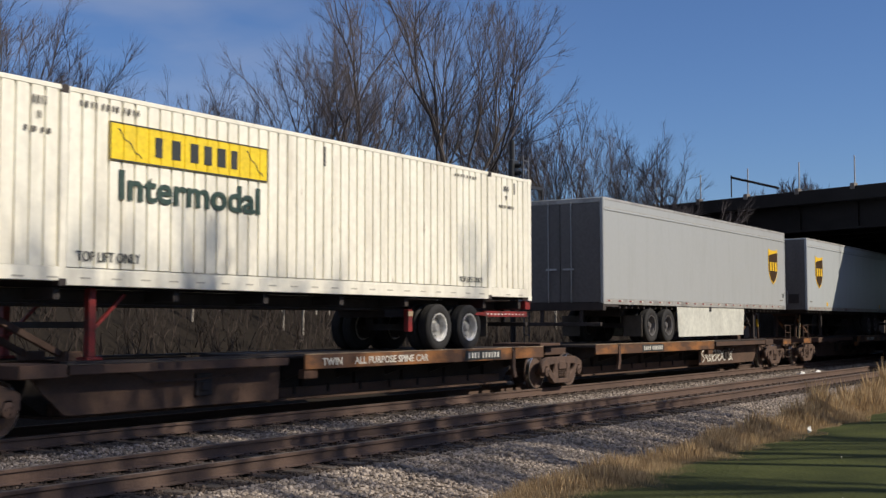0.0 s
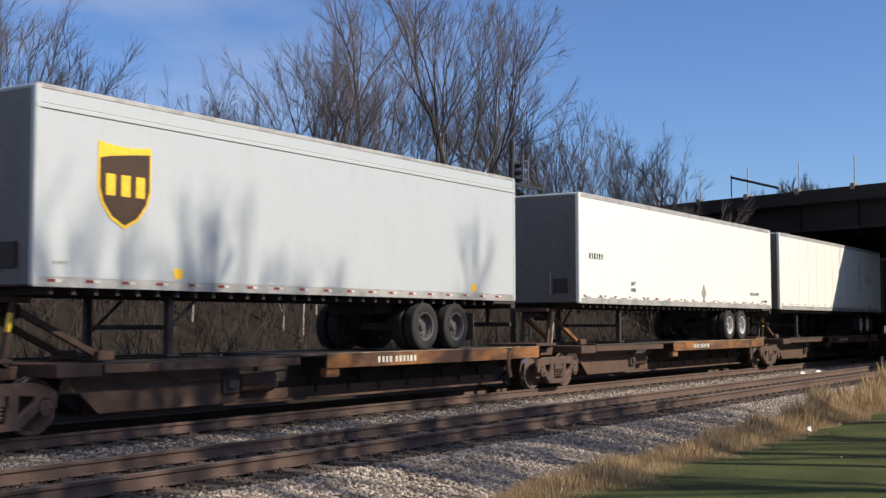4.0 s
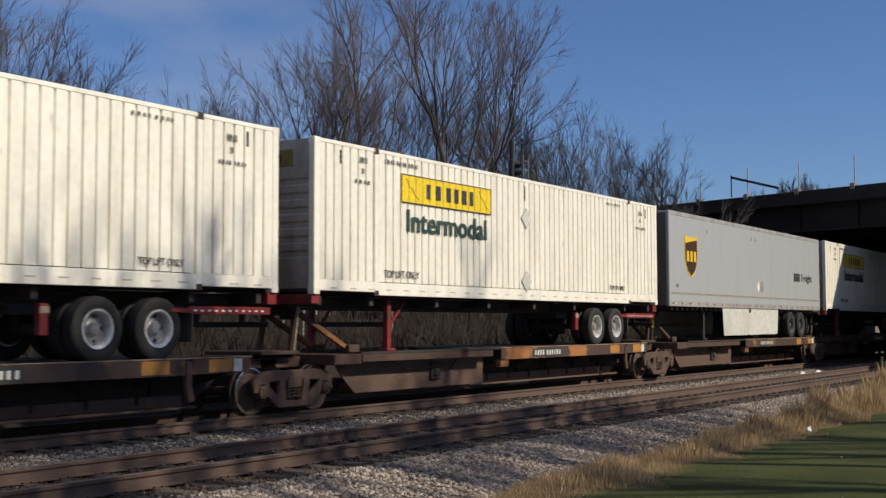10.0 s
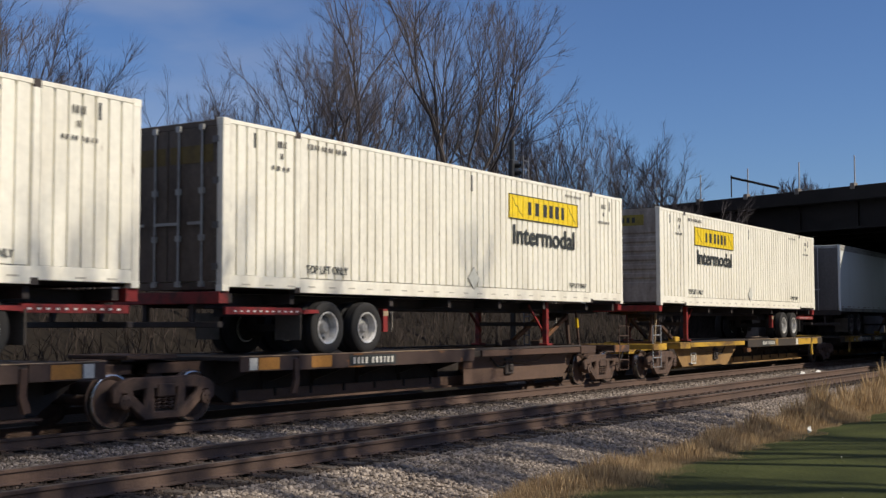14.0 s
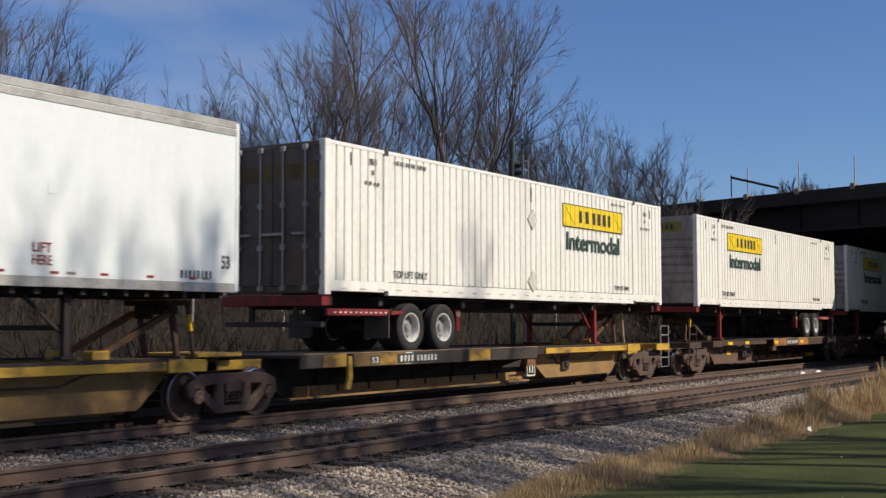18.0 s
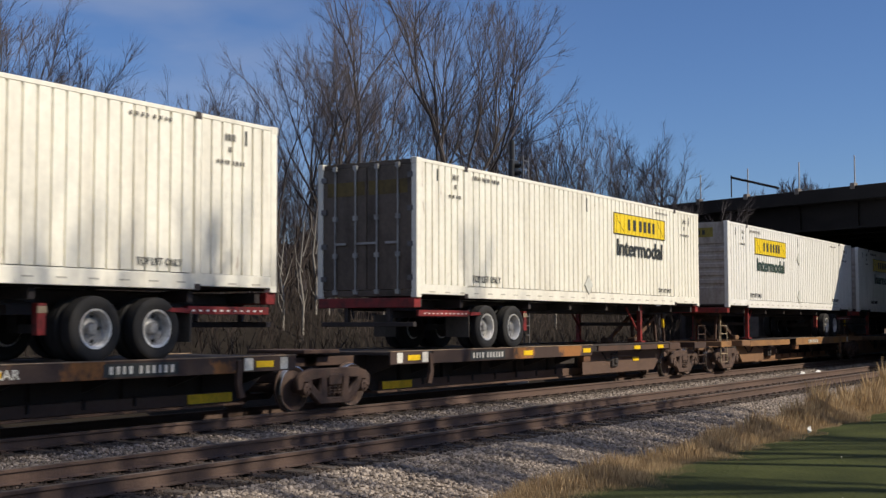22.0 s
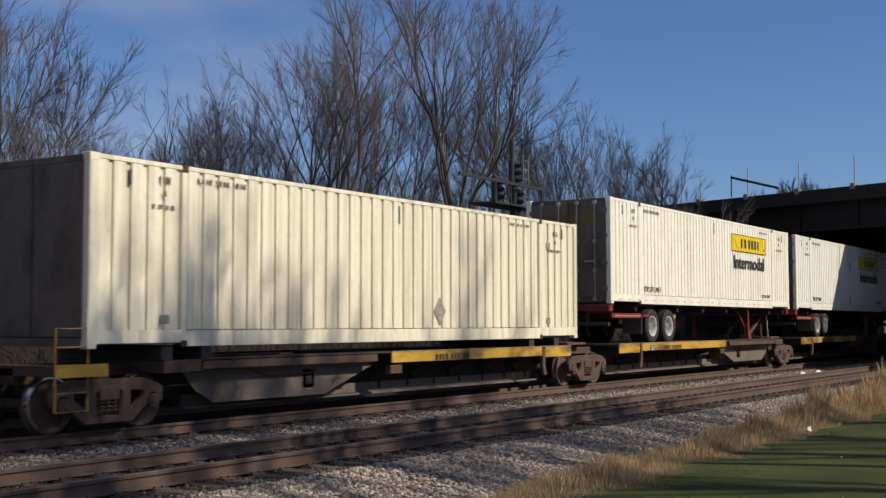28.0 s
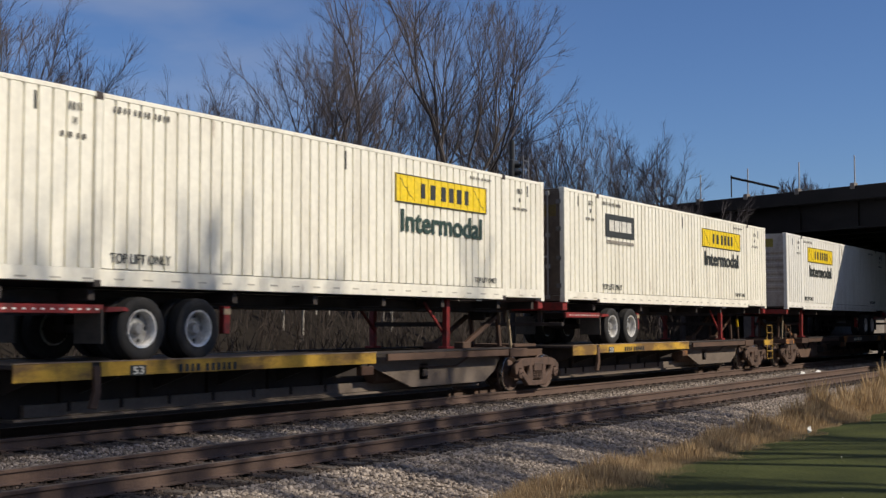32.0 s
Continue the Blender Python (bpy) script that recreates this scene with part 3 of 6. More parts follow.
def markings(thing, at_front_left, low):
    """Bars for the small stencils, and the legible lifting note."""
    for x in (0.78, 8.05, LONG - 0.85):
        part("vent_slot", Shape().box(x, x + 0.05, -1.296, -1.289, HIGH - 0.42 - (0.1 if x == 8.05 else 0), HIGH - 0.16), INK, thing, "short dark slot below the top rail")
    w = Shape()
    for i, (x, z, wd, h) in enumerate(((1.40, 2.56, 0.30, 0.12), (1.47, 2.36, 0.10, 0.10), (1.25, 2.16, 0.60, 0.07), (2.25, 2.64, 1.25, 0.09),
                                       (LONG - 1.35, 2.52, 0.30, 0.12), (LONG - 1.28, 2.32, 0.10, 0.10), (LONG - 1.55, 2.12, 0.75, 0.07), (LONG - 3.5, 2.66, 1.0, 0.06))):
        w.add(*_vf(blocks(x, z, wd, h, (0.5, -0.6, 0.8, -0.7, 0.4, -0.5, 0.6, -1.1) * max(1, int(wd / 0.35)))))
    part("stencil_strip", w, STENCIL, thing, "rows of small worn stencil bars")
    if not low:
        for x, size in ((2.22, 1.0), (LONG - 3.32, 0.78)):
            piece("lettering", lettering("TOP LIFT ONLY", INK, 1.25 * size, 0.15 * size, 0.0), thing, "TOP LIFT ONLY in black stencil letters", pose(x, -1.310, 0.36))


def _vf(s):
    return s.v, s.f


def sign_board(thing, x, text_ink, intermodal=True):
    ring, p = [(x, -1.309)], (LONG - 4.12) / 46
    for i in range(46 if intermodal else 0):  # it follows the ribs of the wall
        g = 2.06 + (i + 1) * p
        if x + 0.06 < g < x + 3.58:
            ring += [(g - 0.045, -1.309), (g - 0.034, -1.296), (g - 0.004, -1.296), (g, -1.309)]
    ring += [(x + 3.62, -1.309), (x + 3.62, -1.290), (x, -1.290)]
    b = part("sign_board", Shape().prism(ring, "z", 1.91, 2.50), YELLOW, thing, "yellow board with dark letter-sized bars")
    fr = Shape().box(x, x + 3.62, -1.315, -1.311, 2.478, 2.50).box(x, x + 3.62, -1.315, -1.311, 1.91, 1.932)
    fr.box(x, x + 0.022, -1.315, -1.311, 1.932, 2.478).box(x + 3.598, x + 3.62, -1.315, -1.311, 1.932, 2.478)
    for k in (0, 1):  # faint scroll lines at both ends
        pts = [(x + (0.15 + 0.5 * i / 9 if not k else 3.05 + 0.45 * i / 9), 2.40 - 0.42 * (i / 9) + 0.03 * math.sin(i * 1.7)) for i in range(10)]
        for p, q in zip(pts, pts[1:]):
            fr.bar(p, q, 0.014, -1.315, -1.311)
    part("border", fr, INK, b, "thin dark border and scroll lines")
    part("lettering_strip", blocks(x + 0.92, 2.05, 1.92, 0.31, (0.5, -0.5, 0.65, -0.55, 0.6, -0.3, 0.6, -0.3, 0.65, -0.3, 0.5), -1.311), INK, b, "plain dark bars the size of letters")
    if intermodal:
        piece("lettering", lettering("Intermodal", text_ink, 3.22, 0.46, 0.022), thing, "the word Intermodal in bold dark letters", pose(x + 0.20, -1.311, 1.32))


def placards(thing, upper=True):
    for z in ((1.95, 0.45) if upper else (0.45,)):
        q = part("placard_holder", Shape().prism([(7.88, z), (8.12, z + 0.24), (8.36, z), (8.12, z - 0.24)], "y", -1.316, -1.298), SKIRT, thing, "blank white diamond placard holder", 0.004)
        part("rim", Shape().prism([(7.865, z), (8.12, z + 0.255), (8.375, z), (8.12, z - 0.255)], "y", -1.309, -1.300), FADED, q)


def container(m, paint, logo, rear, ink, kind="ribbed", placard=0, square=False):
    """logo: 'left', 'right' or ''; rear: the end with the doors."""
    low = kind == "bare"
    word = {"cream": "cream", "white": "white", "beige": "plain beige"}[paint.name.split("_")[0]]
    label = {"ribbed": f"{word} ribbed steel container with a yellow board, on a chassis",
             "smooth": f"{word} smooth-sided container with a yellow board, on a chassis",
             "bare": "plain beige ribbed container set directly on the rail car"}[kind]
    c = tagged(new("container"), label, "container", "containers on the train")
    c.matrix_basis = m
    container_shell(c, paint, kind != "smooth", low)
    fx, fo = (LONG - 0.02, 1) if rear == "left" else (0.02, -1)
    rx, ro = (0.03, -1) if rear == "left" else (LONG - 0.03, 1)
    fw = part("front_wall", front_wall(fx, fo, 0.1, HIGH - 0.02), FRONT, c, "grey front wall with level ribs")
    if not low:
        a, b = sorted((fx, fx + fo * 0.012))
        q = part("front_board", Shape().box(a, b, -0.78, 0.78, HIGH - 0.52, HIGH - 0.20), OLIVE, c, "dull olive-yellow board on the front wall")
        f = Shape()
        for i in range(6):
            f.box(min(b if fo > 0 else a, fx + fo * 0.016), max(b if fo > 0 else a, fx + fo * 0.016), -0.50 + i * 0.17, -0.40 + i * 0.17, HIGH - 0.44, HIGH - 0.28)
        part("lettering_strip", f, INK, q, "plain dark bars the size of letters")
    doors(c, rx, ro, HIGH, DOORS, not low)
    if not low:
        f = Shape()
        a, b = sorted((rx + ro * 0.004, rx + ro * 0.010))
        f.box(a, b, -1.05, -0.05, HIGH - 0.72, HIGH - 0.42).box(a, b, 0.05, 1.05, HIGH - 0.72, HIGH - 0.42)
        part("door_board", f, DOORBOARD, c, "yellow boards on the doors, browned for shade")
    markings(c, logo == "left", low)
    if low:
        q = Shape().prism([(9.35, 0.62), (9.58, 0.92), (9.81, 0.62), (9.58, 0.32)], "y", -1.306, -1.296)
        part("placard_holder", q, FADED, c, "bare metal diamond placard holder")
        q = Shape().box(1.45, 1.65, -1.304, -1.296, 0.36, 0.5).box(LONG - 1.7, LONG - 1.5, -1.304, -1.296, 0.36, 0.5).box(LONG - 1.7, LONG - 1.5, -1.304, -1.296, 2.2, 2.36)
        part("cover_plate", q, FADED, c, "small dark plates")
    if kind == "smooth":
        for y in (-1.306, 1.296):
            part("roof_cap", Shape().box(0.05, LONG - 0.05, y, y + 0.01, HIGH - 0.17, HIGH + 0.006), ALU, c, "dull metal cap along the roof edge")
            part("foot_strip", Shape().box(0.05, LONG - 0.05, y, y + 0.01, -0.002, 0.07), ALU, c, "dull metal strip along the foot")
        piece("lettering", lettering("TOP LIFT ONLY", INK, 1.9, 0.22, 0.0), c, "TOP LIFT ONLY in black stencil letters", pose(2.3, -1.310, 0.62))
    if logo:
        sign_board(c, 2.82 if logo == "left" else LONG - 2.80 - 3.62, ink, kind != "smooth")
    if placard:
        placards(c, placard == 2)
    if square:
        q = part("notice_board", Shape().box(2.45, 4.35, -1.309, -1.296, 1.80, 2.42), INK, c, "dark grey notice board with pale bars")
        part("lettering_strip", blocks(2.65, 1.96, 1.5, 0.3, (1, 1, 0.5, 1, 1), -1.311), CHALK, q, "pale bars")
        part("stencil_strip", blocks(2.5, 1.62, 1.8, 0.09, (1,) * 12), FADED, c, "row of small bars")
    return c


# ---- chassis under the containers ----
def chassis(m, rear, legs_red, leg_x, wheels):
    """A bare frame with landing legs and two axles; its top meets the underside of the container."""
    c = tagged(new("container_chassis"), "grimy steel container chassis with %s landing legs" % ("red" if legs_red else "dark"), "chassis", "chassis on the train")
    c.matrix_basis = m
    leg = REDPAINT if legs_red else DARKSTEEL
    turn = (lambda s: s.flip(LONG)) if rear == "left" else (lambda s: s)
    for y in (-0.48, 0.48):
        w, n = 0.07, 0.015
        b = Shape().prism([(y - w, -0.28), (y + w, -0.28), (y + w, -0.25), (y + n, -0.24), (y + n, -0.06), (y + w, -0.05), (y + w, -0.03), (y - w, -0.03), (y - w, -0.05), (y - n, -0.06), (y - n, -0.24), (y - w, -0.25)], "x", 0.2, LONG - 0.1)
        part("main_beam", turn(b), DARKSTEEL, c)
    for x in (0.35, 2.0, 4.4, 6.6, 8.8, 11.0, 14.15, LONG - 0.35):
        xx = LONG - x if rear == "left" else x
        piece("crossmember", shared(("crossmember",), lambda: Shape().box(-0.06, 0.06, -1.15, 1.15, -0.20, -0.025).mesh("crossmember", DARKSTEEL)), c, "", pose(xx, 0, 0))
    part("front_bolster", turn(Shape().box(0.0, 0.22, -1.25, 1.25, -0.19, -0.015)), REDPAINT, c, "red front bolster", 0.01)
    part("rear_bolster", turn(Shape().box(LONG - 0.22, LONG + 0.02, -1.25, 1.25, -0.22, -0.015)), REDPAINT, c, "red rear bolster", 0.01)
    bump = Shape().box(LONG - 0.14, LONG - 0.02, -1.2, 1.2, -0.62, -0.52)
    for y in (-0.55, 0.55):
        bump.box(LONG - 0.14, LONG - 0.04, y - 0.05, y + 0.05, -0.52, -0.2)
    part("bumper", turn(bump), DARKSTEEL, c, "grimy rear bumper", 0.01)
    tape = Shape()
    for i in range(11):
        tape.box(LONG - 2.05 + i * 0.165, LONG - 1.99 + i * 0.165, -1.262, -1.252, -0.355, -0.325)
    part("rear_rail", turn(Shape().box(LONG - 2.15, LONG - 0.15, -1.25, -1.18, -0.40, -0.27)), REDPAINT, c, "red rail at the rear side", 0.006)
    part("tape", turn(tape), WHITETAPE, c, "row of small pale reflectors")
    for y in (-1.28, 0.68):
        part("mud_flap", turn(Shape().box(LONG - 2.12, LONG - 2.09, y, y + 0.6, -0.85, -0.35)), FLAP, c, "rubber mud flap")
    fend = Shape().prism([(LONG - 2.2, -0.30), (LONG - 2.55, -0.30), (LONG - 2.62, -0.36), (LONG - 2.14, -0.38)], "y", -1.3, -0.7)
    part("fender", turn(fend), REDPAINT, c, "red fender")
    for y in (-1, 1):
        g = Shape().box(leg_x - 0.065, leg_x + 0.065, y * 0.98 - 0.06, y * 0.98 + 0.06, -1.05, -0.02).box(leg_x - 0.15, leg_x + 0.15, y * 0.98 - 0.12, y * 0.98 + 0.12, -1.10, -1.05)
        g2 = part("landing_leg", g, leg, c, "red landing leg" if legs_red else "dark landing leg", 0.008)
        part("brace", Shape().bar((leg_x, -0.75), (leg_x + (0.75 if rear != "left" else -0.75), -0.1), 0.05, y * 0.90 - 0.02, y * 0.90 + 0.02), leg, g2)
    part("leg_crossbar", Shape().box(leg_x - 0.03, leg_x + 0.03, -0.95, 0.95, -0.62, -0.52), DARKSTEEL, c)
    mid = sum(wheels) / 2
    sl = Shape().box(mid - 1.7, mid + 1.7, -0.6, 0.6, -0.42, -0.28)
    for x in wheels:
        sl.box(x - 0.10, x + 0.10, -0.62, -0.40, -0.68, -0.40).box(x - 0.10, x + 0.10, 0.40, 0.62, -0.68, -0.40)
    part("suspension", sl, DARKSTEEL, c)
    q = Shape().box(mid - 1.55 if rear != "left" else mid + 1.40, mid - 1.40 if rear != "left" else mid + 1.55, -1.10, -0.98, -0.72, -0.26)
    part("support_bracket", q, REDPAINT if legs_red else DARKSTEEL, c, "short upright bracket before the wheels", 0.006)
    bx = mid - 1.56 if rear != "left" else mid + 1.39
    part("bracket_cap", Shape().box(bx, bx + 0.17, -1.108, -1.09, -0.40, -0.30), HANDRAIL, c, "pale plate on the bracket")
    road_wheels(c, wheels, -0.63, RIM)
    return c


# ---- highway trailers ----
def shield(thing, x, z, w=1.07, h=1.30):
    """A brown and gold shield badge, its lettering as plain bars."""
    out = []
    for i in range(13):
        a = i / 12
        out.append((x + w * a, z + h - 0.05 * (1 - (2 * a - 1) ** 2) - 0.0))
    right = [(x + w, z + 0.45 * h), (x + 0.93 * w, z + 0.28 * h), (x + 0.76 * w, z + 0.11 * h), (x + 0.5 * w, z)]
    left = [(x + 0.24 * w, z + 0.11 * h), (x + 0.07 * w, z + 0.28 * h), (x, z + 0.45 * h)]
    b = part("badge", Shape().prism(out + right + left, "y", -1.312, -1.301), GOLD, thing, "brown and gold shield badge with bars")
    k, c = 0.93, x + w / 2
    top = [(c + (px - c) * k, z + h * 0.80 + 0.11 * h * ((px - x) / w) ** 0.7) for px, _ in out]
    body = top + [(c + (px - c) * k, z + 0.04 * h + (pz - z) * 0.95) for px, pz in right + left]
    part("shield_field", Shape().prism(body, "y", -1.318, -1.311), BROWN, b, "dark brown field")
    g = Shape()
    for px in (0.14, 0.42, 0.70):
        g.box(x + w * px, x + w * (px + 0.17), -1.323, -1.317, z + h * 0.38, z + h * 0.63)
    part("lettering_strip", g, GOLD, b, "plain gold bars")


def trailer(m, length, rear, side, end, wheels, leg_x, label, cornice=True, panels=0, skirt=None, badge=None, rim=RIM, rail=ALU, extras=None):
    """A box trailer; z = 0 is the deck it stands on, x = 0 its end towards the train's head."""
    t = tagged(new("box_trailer"), label, "trailer", "trailers on the train")
    t.matrix_basis = m
    z0, z1 = 1.10, 3.96
    n = panels or 1
    for s in (-1, 1):
        y = s * 1.30
        top = z1 - (0.34 if cornice else 0.12)
        for i in range(n):
            a, b = 0.10 + i * (length - 0.2) / n, 0.10 + (i + 1) * (length - 0.2) / n
            part("side_panel", Shape().box(a, b - (0.008 if panels else 0), min(y, y - s * 0.04), max(y, y - s * 0.04), z0 + 0.12, top), side, t, "", 0.003 if panels else 0)
        if panels:
            for i in range(1, n):
                a = 0.10 + i * (length - 0.2) / n
                part("seam_strip", Shape().box(a - 0.020, a + 0.008, min(y, y - s * 0.022), max(y, y - s * 0.022), z0 + 0.12, top), FADED, t, "thin grey seam between panels")
        if cornice:
            part("upper_band", Shape().box(0.02, length - 0.02, min(y - s * 0.05, y - s * 0.002), max(y - s * 0.05, y - s * 0.002), z1 - 0.27, z1 - 0.05), side, t, "smooth band below the roof", 0.01)
            part("drip_rail", Shape().box(0.02, length - 0.02, min(y - s * 0.04, y + s * 0.02), max(y - s * 0.04, y + s * 0.02), z1 - 0.345, z1 - 0.275), side, t, "thin raised strip", 0.008)
            for dz in (0.352, 0.272):
                part("seam_line", Shape().box(0.03, length - 0.03, min(y - s * 0.03, y + s * 0.003), max(y - s * 0.03, y + s * 0.003), z1 - dz, z1 - dz + 0.012), FADED, t, "thin dark seam")
        part("top_rail", Shape().box(0.02, length - 0.02, min(y - s * 0.08, y + s * 0.006), max(y - s * 0.08, y + s * 0.006), z1 - (0.07 if cornice else 0.12), z1 + 0.01), rail, t, "", 0.012)
        part("bottom_rail", Shape().box(0.02, length - 0.02, min(y - s * 0.06, y + s * 0.008), max(y - s * 0.06, y + s * 0.008), z0 - 0.03, z0 + 0.115), rail, t, "dull metal bottom rail", 0.006)
        part("corner_post", Shape().box(0.0, 0.11, min(y - s * 0.10, y + s * 0.012), max(y - s * 0.10, y + s * 0.012), z0 - 0.02, z1 - 0.01), rail if rail is not ALU else side, t, "", 0.02)
        part("corner_post", Shape().box(length - 0.11, length, min(y - s * 0.10, y + s * 0.012), max(y - s * 0.10, y + s * 0.012), z0 - 0.02, z1 - 0.01), rail if rail is not ALU else side, t, "", 0.02)
        tape_r, tape_w = Shape(), Shape()
        plain = side in (REEFER, COOLWHITE)
        k = int(length / (0.95 if plain else 0.72))
        zt, o0, o1 = (z0 + 0.16, 0.001, 0.005) if plain else (z0 + 0.045, 0.009, 0.013)
        for i in range(k):
            a = 0.25 + i * (length - 0.5) / k
            tape_r.box(a, a + 0.15, min(y + s * o0, y + s * o1), max(y + s * o0, y + s * o1), zt, zt + 0.04)
            if not plain:
                tape_w.box(a + 0.15, a + 0.26, min(y + s * o0, y + s * o1), max(y + s * o0, y + s * o1), zt, zt + 0.04)
            elif i % 3 == 1:
                tape_w.box(a + 0.30, a + 0.46, min(y + s * o0, y + s * o1), max(y + s * o0, y + s * o1), zt, zt + 0.04)
        part("red_tape", tape_r, REDTAPE, t, "row of red reflective marks")
        part("white_tape", tape_w, FADED if plain else SKIRT, t, "row of dull reflective marks")
    part("roof", Shape().box(0.04, length - 0.04, -1.24, 1.24, z1 - 0.05, z1), side, t, "", 0.01)
    part("floor", Shape().box(0.05, length - 0.05, -1.24, 1.24, z0 - 0.02, z0 + 0.05), DARKSTEEL, t, "dark floor")
    i = 0.4
    while i < length - 0.3:
        piece("floor_joist", shared(("joist",), lambda: Shape().box(-0.04, 0.04, -1.22, 1.22, -0.13, -0.02).mesh("floor_joist", DARKSTEEL)), t, "", pose(i, 0, z0))
        i += 0.42
    fx, fo = (length, 1) if rear == "left" else (0.0, -1)
    rx, ro = (0.02, -1) if rear == "left" else (length - 0.02, 1)
    a, b = sorted((fx - fo * 0.02, fx - fo * 0.07))
    nose = part("nose_wall", Shape().box(a, b, -1.2, 1.2, z0, z1 - 0.05), end, t, "front wall in a shaded grey", 0.01)
    e0, e1 = sorted((fx - fo * 0.02, fx + fo * 0.015))
    part("service_panel", Shape().box(e0, e1, -0.95, -0.55, z0 + 0.25, z0 + 0.62), DARKSTEEL, nose, "dark connector panel")
    part("service_panel", Shape().box(e0, e1, 0.55, 0.75, z0 + 0.25, z0 + 0.55), DARKSTEEL, nose, "dark connector panel")
    q = Shape().tube([(fx + fo * 0.02, -0.5, z0 + 0.2), (fx + fo * 0.06, -0.5, z0 + 0.25), (fx + fo * 0.06, -0.5, z0 + 0.7), (fx + fo * 0.02, -0.5, z0 + 0.75)], 0.015, 6)
    part("grab_handle", q, GALV, nose)
    d = doors_for_trailer(t, rx, ro, z0, z1, end)
    # rear frame, bumper, landing gear and running gear
    turn = (lambda s: s.flip(length)) if rear == "left" else (lambda s: s)
    part("rear_sill", turn(Shape().box(length - 0.18, length, -1.29, 1.29, z0 - 0.20, z0 + 0.02).box(length - 1.0, length - 0.18, -1.29, -1.22, z0 - 0.10, z0 - 0.03)), DARKSTEEL, t, "", 0.01)
    bu = Shape().box(length - 0.12, length - 0.02, -1.2, 1.2, 0.48, 0.58)
    for y in (-0.6, 0.6):
        bu.box(length - 0.12, length - 0.05, y - 0.05, y + 0.05, 0.58, z0 - 0.1)
    part("bumper", turn(bu), DARKSTEEL, t, "", 0.01)
    mid = sum(wheels) / 2
    sl = Shape().box(mid - 1.5, mid + 1.5, -0.62, 0.62, z0 - 0.34, z0 - 0.14)
    for x in wheels:
        sl.box(x - 0.12, x + 0.12, -0.64, -0.36, 0.45, z0 - 0.3).box(x - 0.12, x + 0.12, 0.36, 0.64, 0.45, z0 - 0.3)
    part("bogie_frame", sl, DARKSTEEL, t)
    fl = 0.9 if rear != "left" else -0.9
    x = wheels[1] + 0.72 if rear != "left" else wheels[0] - 0.72
    for y in (-1.27, 0.70):
        part("mud_flap", Shape().box(x - 0.015, x + 0.015, y, y + 0.57, 0.18, 0.78), FLAP, t, "rubber mud flap")
    for y in (-1, 1):
        g = Shape().box(leg_x - 0.06, leg_x + 0.06, y * 0.95 - 0.06, y * 0.95 + 0.06, 0.07, z0 - 0.1).box(leg_x - 0.14, leg_x + 0.14, y * 0.95 - 0.11, y * 0.95 + 0.11, 0.02, 0.07)
        g2 = part("landing_leg", g, DARKSTEEL, t, "dark landing leg", 0.008)
        part("brace", Shape().bar((leg_x, 0.4), (leg_x + (0.7 if rear != "left" else -0.7), z0 - 0.15), 0.045, y * 0.88 - 0.02, y * 0.88 + 0.02), DARKSTEEL, g2)
    part("leg_crossbar", Shape().box(leg_x - 0.03, leg_x + 0.03, -0.9, 0.9, 0.45, 0.53), DARKSTEEL, t)
    road_wheels(t, wheels, 0.492, rim)
    if skirt:
        a, b, cut = skirt
        for y in (-1.27, 1.25):
            sk = Shape().prism([(a, z0 - 0.03), (b, z0 - 0.03), (b - (0.0 if cut < 0 else 0.12), 0.16), (a + 0.14, 0.14)], "y", y, y + 0.02)
            part("side_skirt", sk, SKIRT, t, "pale side skirt")
        st = Shape().box(a + (b - a) * 0.45, a + (b - a) * 0.45 + 0.12, -1.30, -1.27, z0 - 0.17, z0 - 0.03)
        part("skirt_bracket", st, DARKSTEEL, t)
    if badge is not None:
        shield(t, badge, z0 + 0.88)
    if extras:
        extras(t, z0)
    return t


def doors_for_trailer(t, x, out, z0, z1, material):
    q = None
    for s in (-1, 1):
        a, b = sorted((s * 0.01, s * 1.19))
        lo, hi = sorted((x, x - out * 0.045))
        q = part("door", Shape().box(lo, hi, a, b, z0 + 0.03, z1 - 0.14), material, t, "closed door leaf in a shaded grey", 0.006)
        r = Shape().tube([(x + out * 0.03, s * 0.35, z0 + 0.02), (x + out * 0.03, s * 0.35, z1 - 0.1)], 0.017, 6)
        r.box(min(x, x + out * 0.05), max(x, x + out * 0.05), min(s * 0.1, s * 0.42), max(s * 0.1, s * 0.42), z0 + 0.9, z0 + 0.95)
        part("lock_rod", r, GALV, q, "bare steel lock rod")
    lo, hi = sorted((x - out * 0.002, x - out * 0.09))
    part("door_header", Shape().box(lo, hi, -1.2, 1.2, z1 - 0.135, z1 - 0.01), ALU, t, "dull metal door header", 0.008)
    return q


def bars_on(t, name, x, z, w, h, n, material=INK, label="row of small dark bars"):
    part(name, blocks(x, z, w, h, (1, -0.8, 0.7, -0.7) * max(1, n // 2), -1.303), material, t, label)


def diamond(t, x, z, r, material, label):
    part("placard_holder", Shape().prism([(x - r * 0.75, z), (x, z + r), (x + r * 0.75, z), (x, z - r)], "y", -1.312, -1.300), material, t, label)


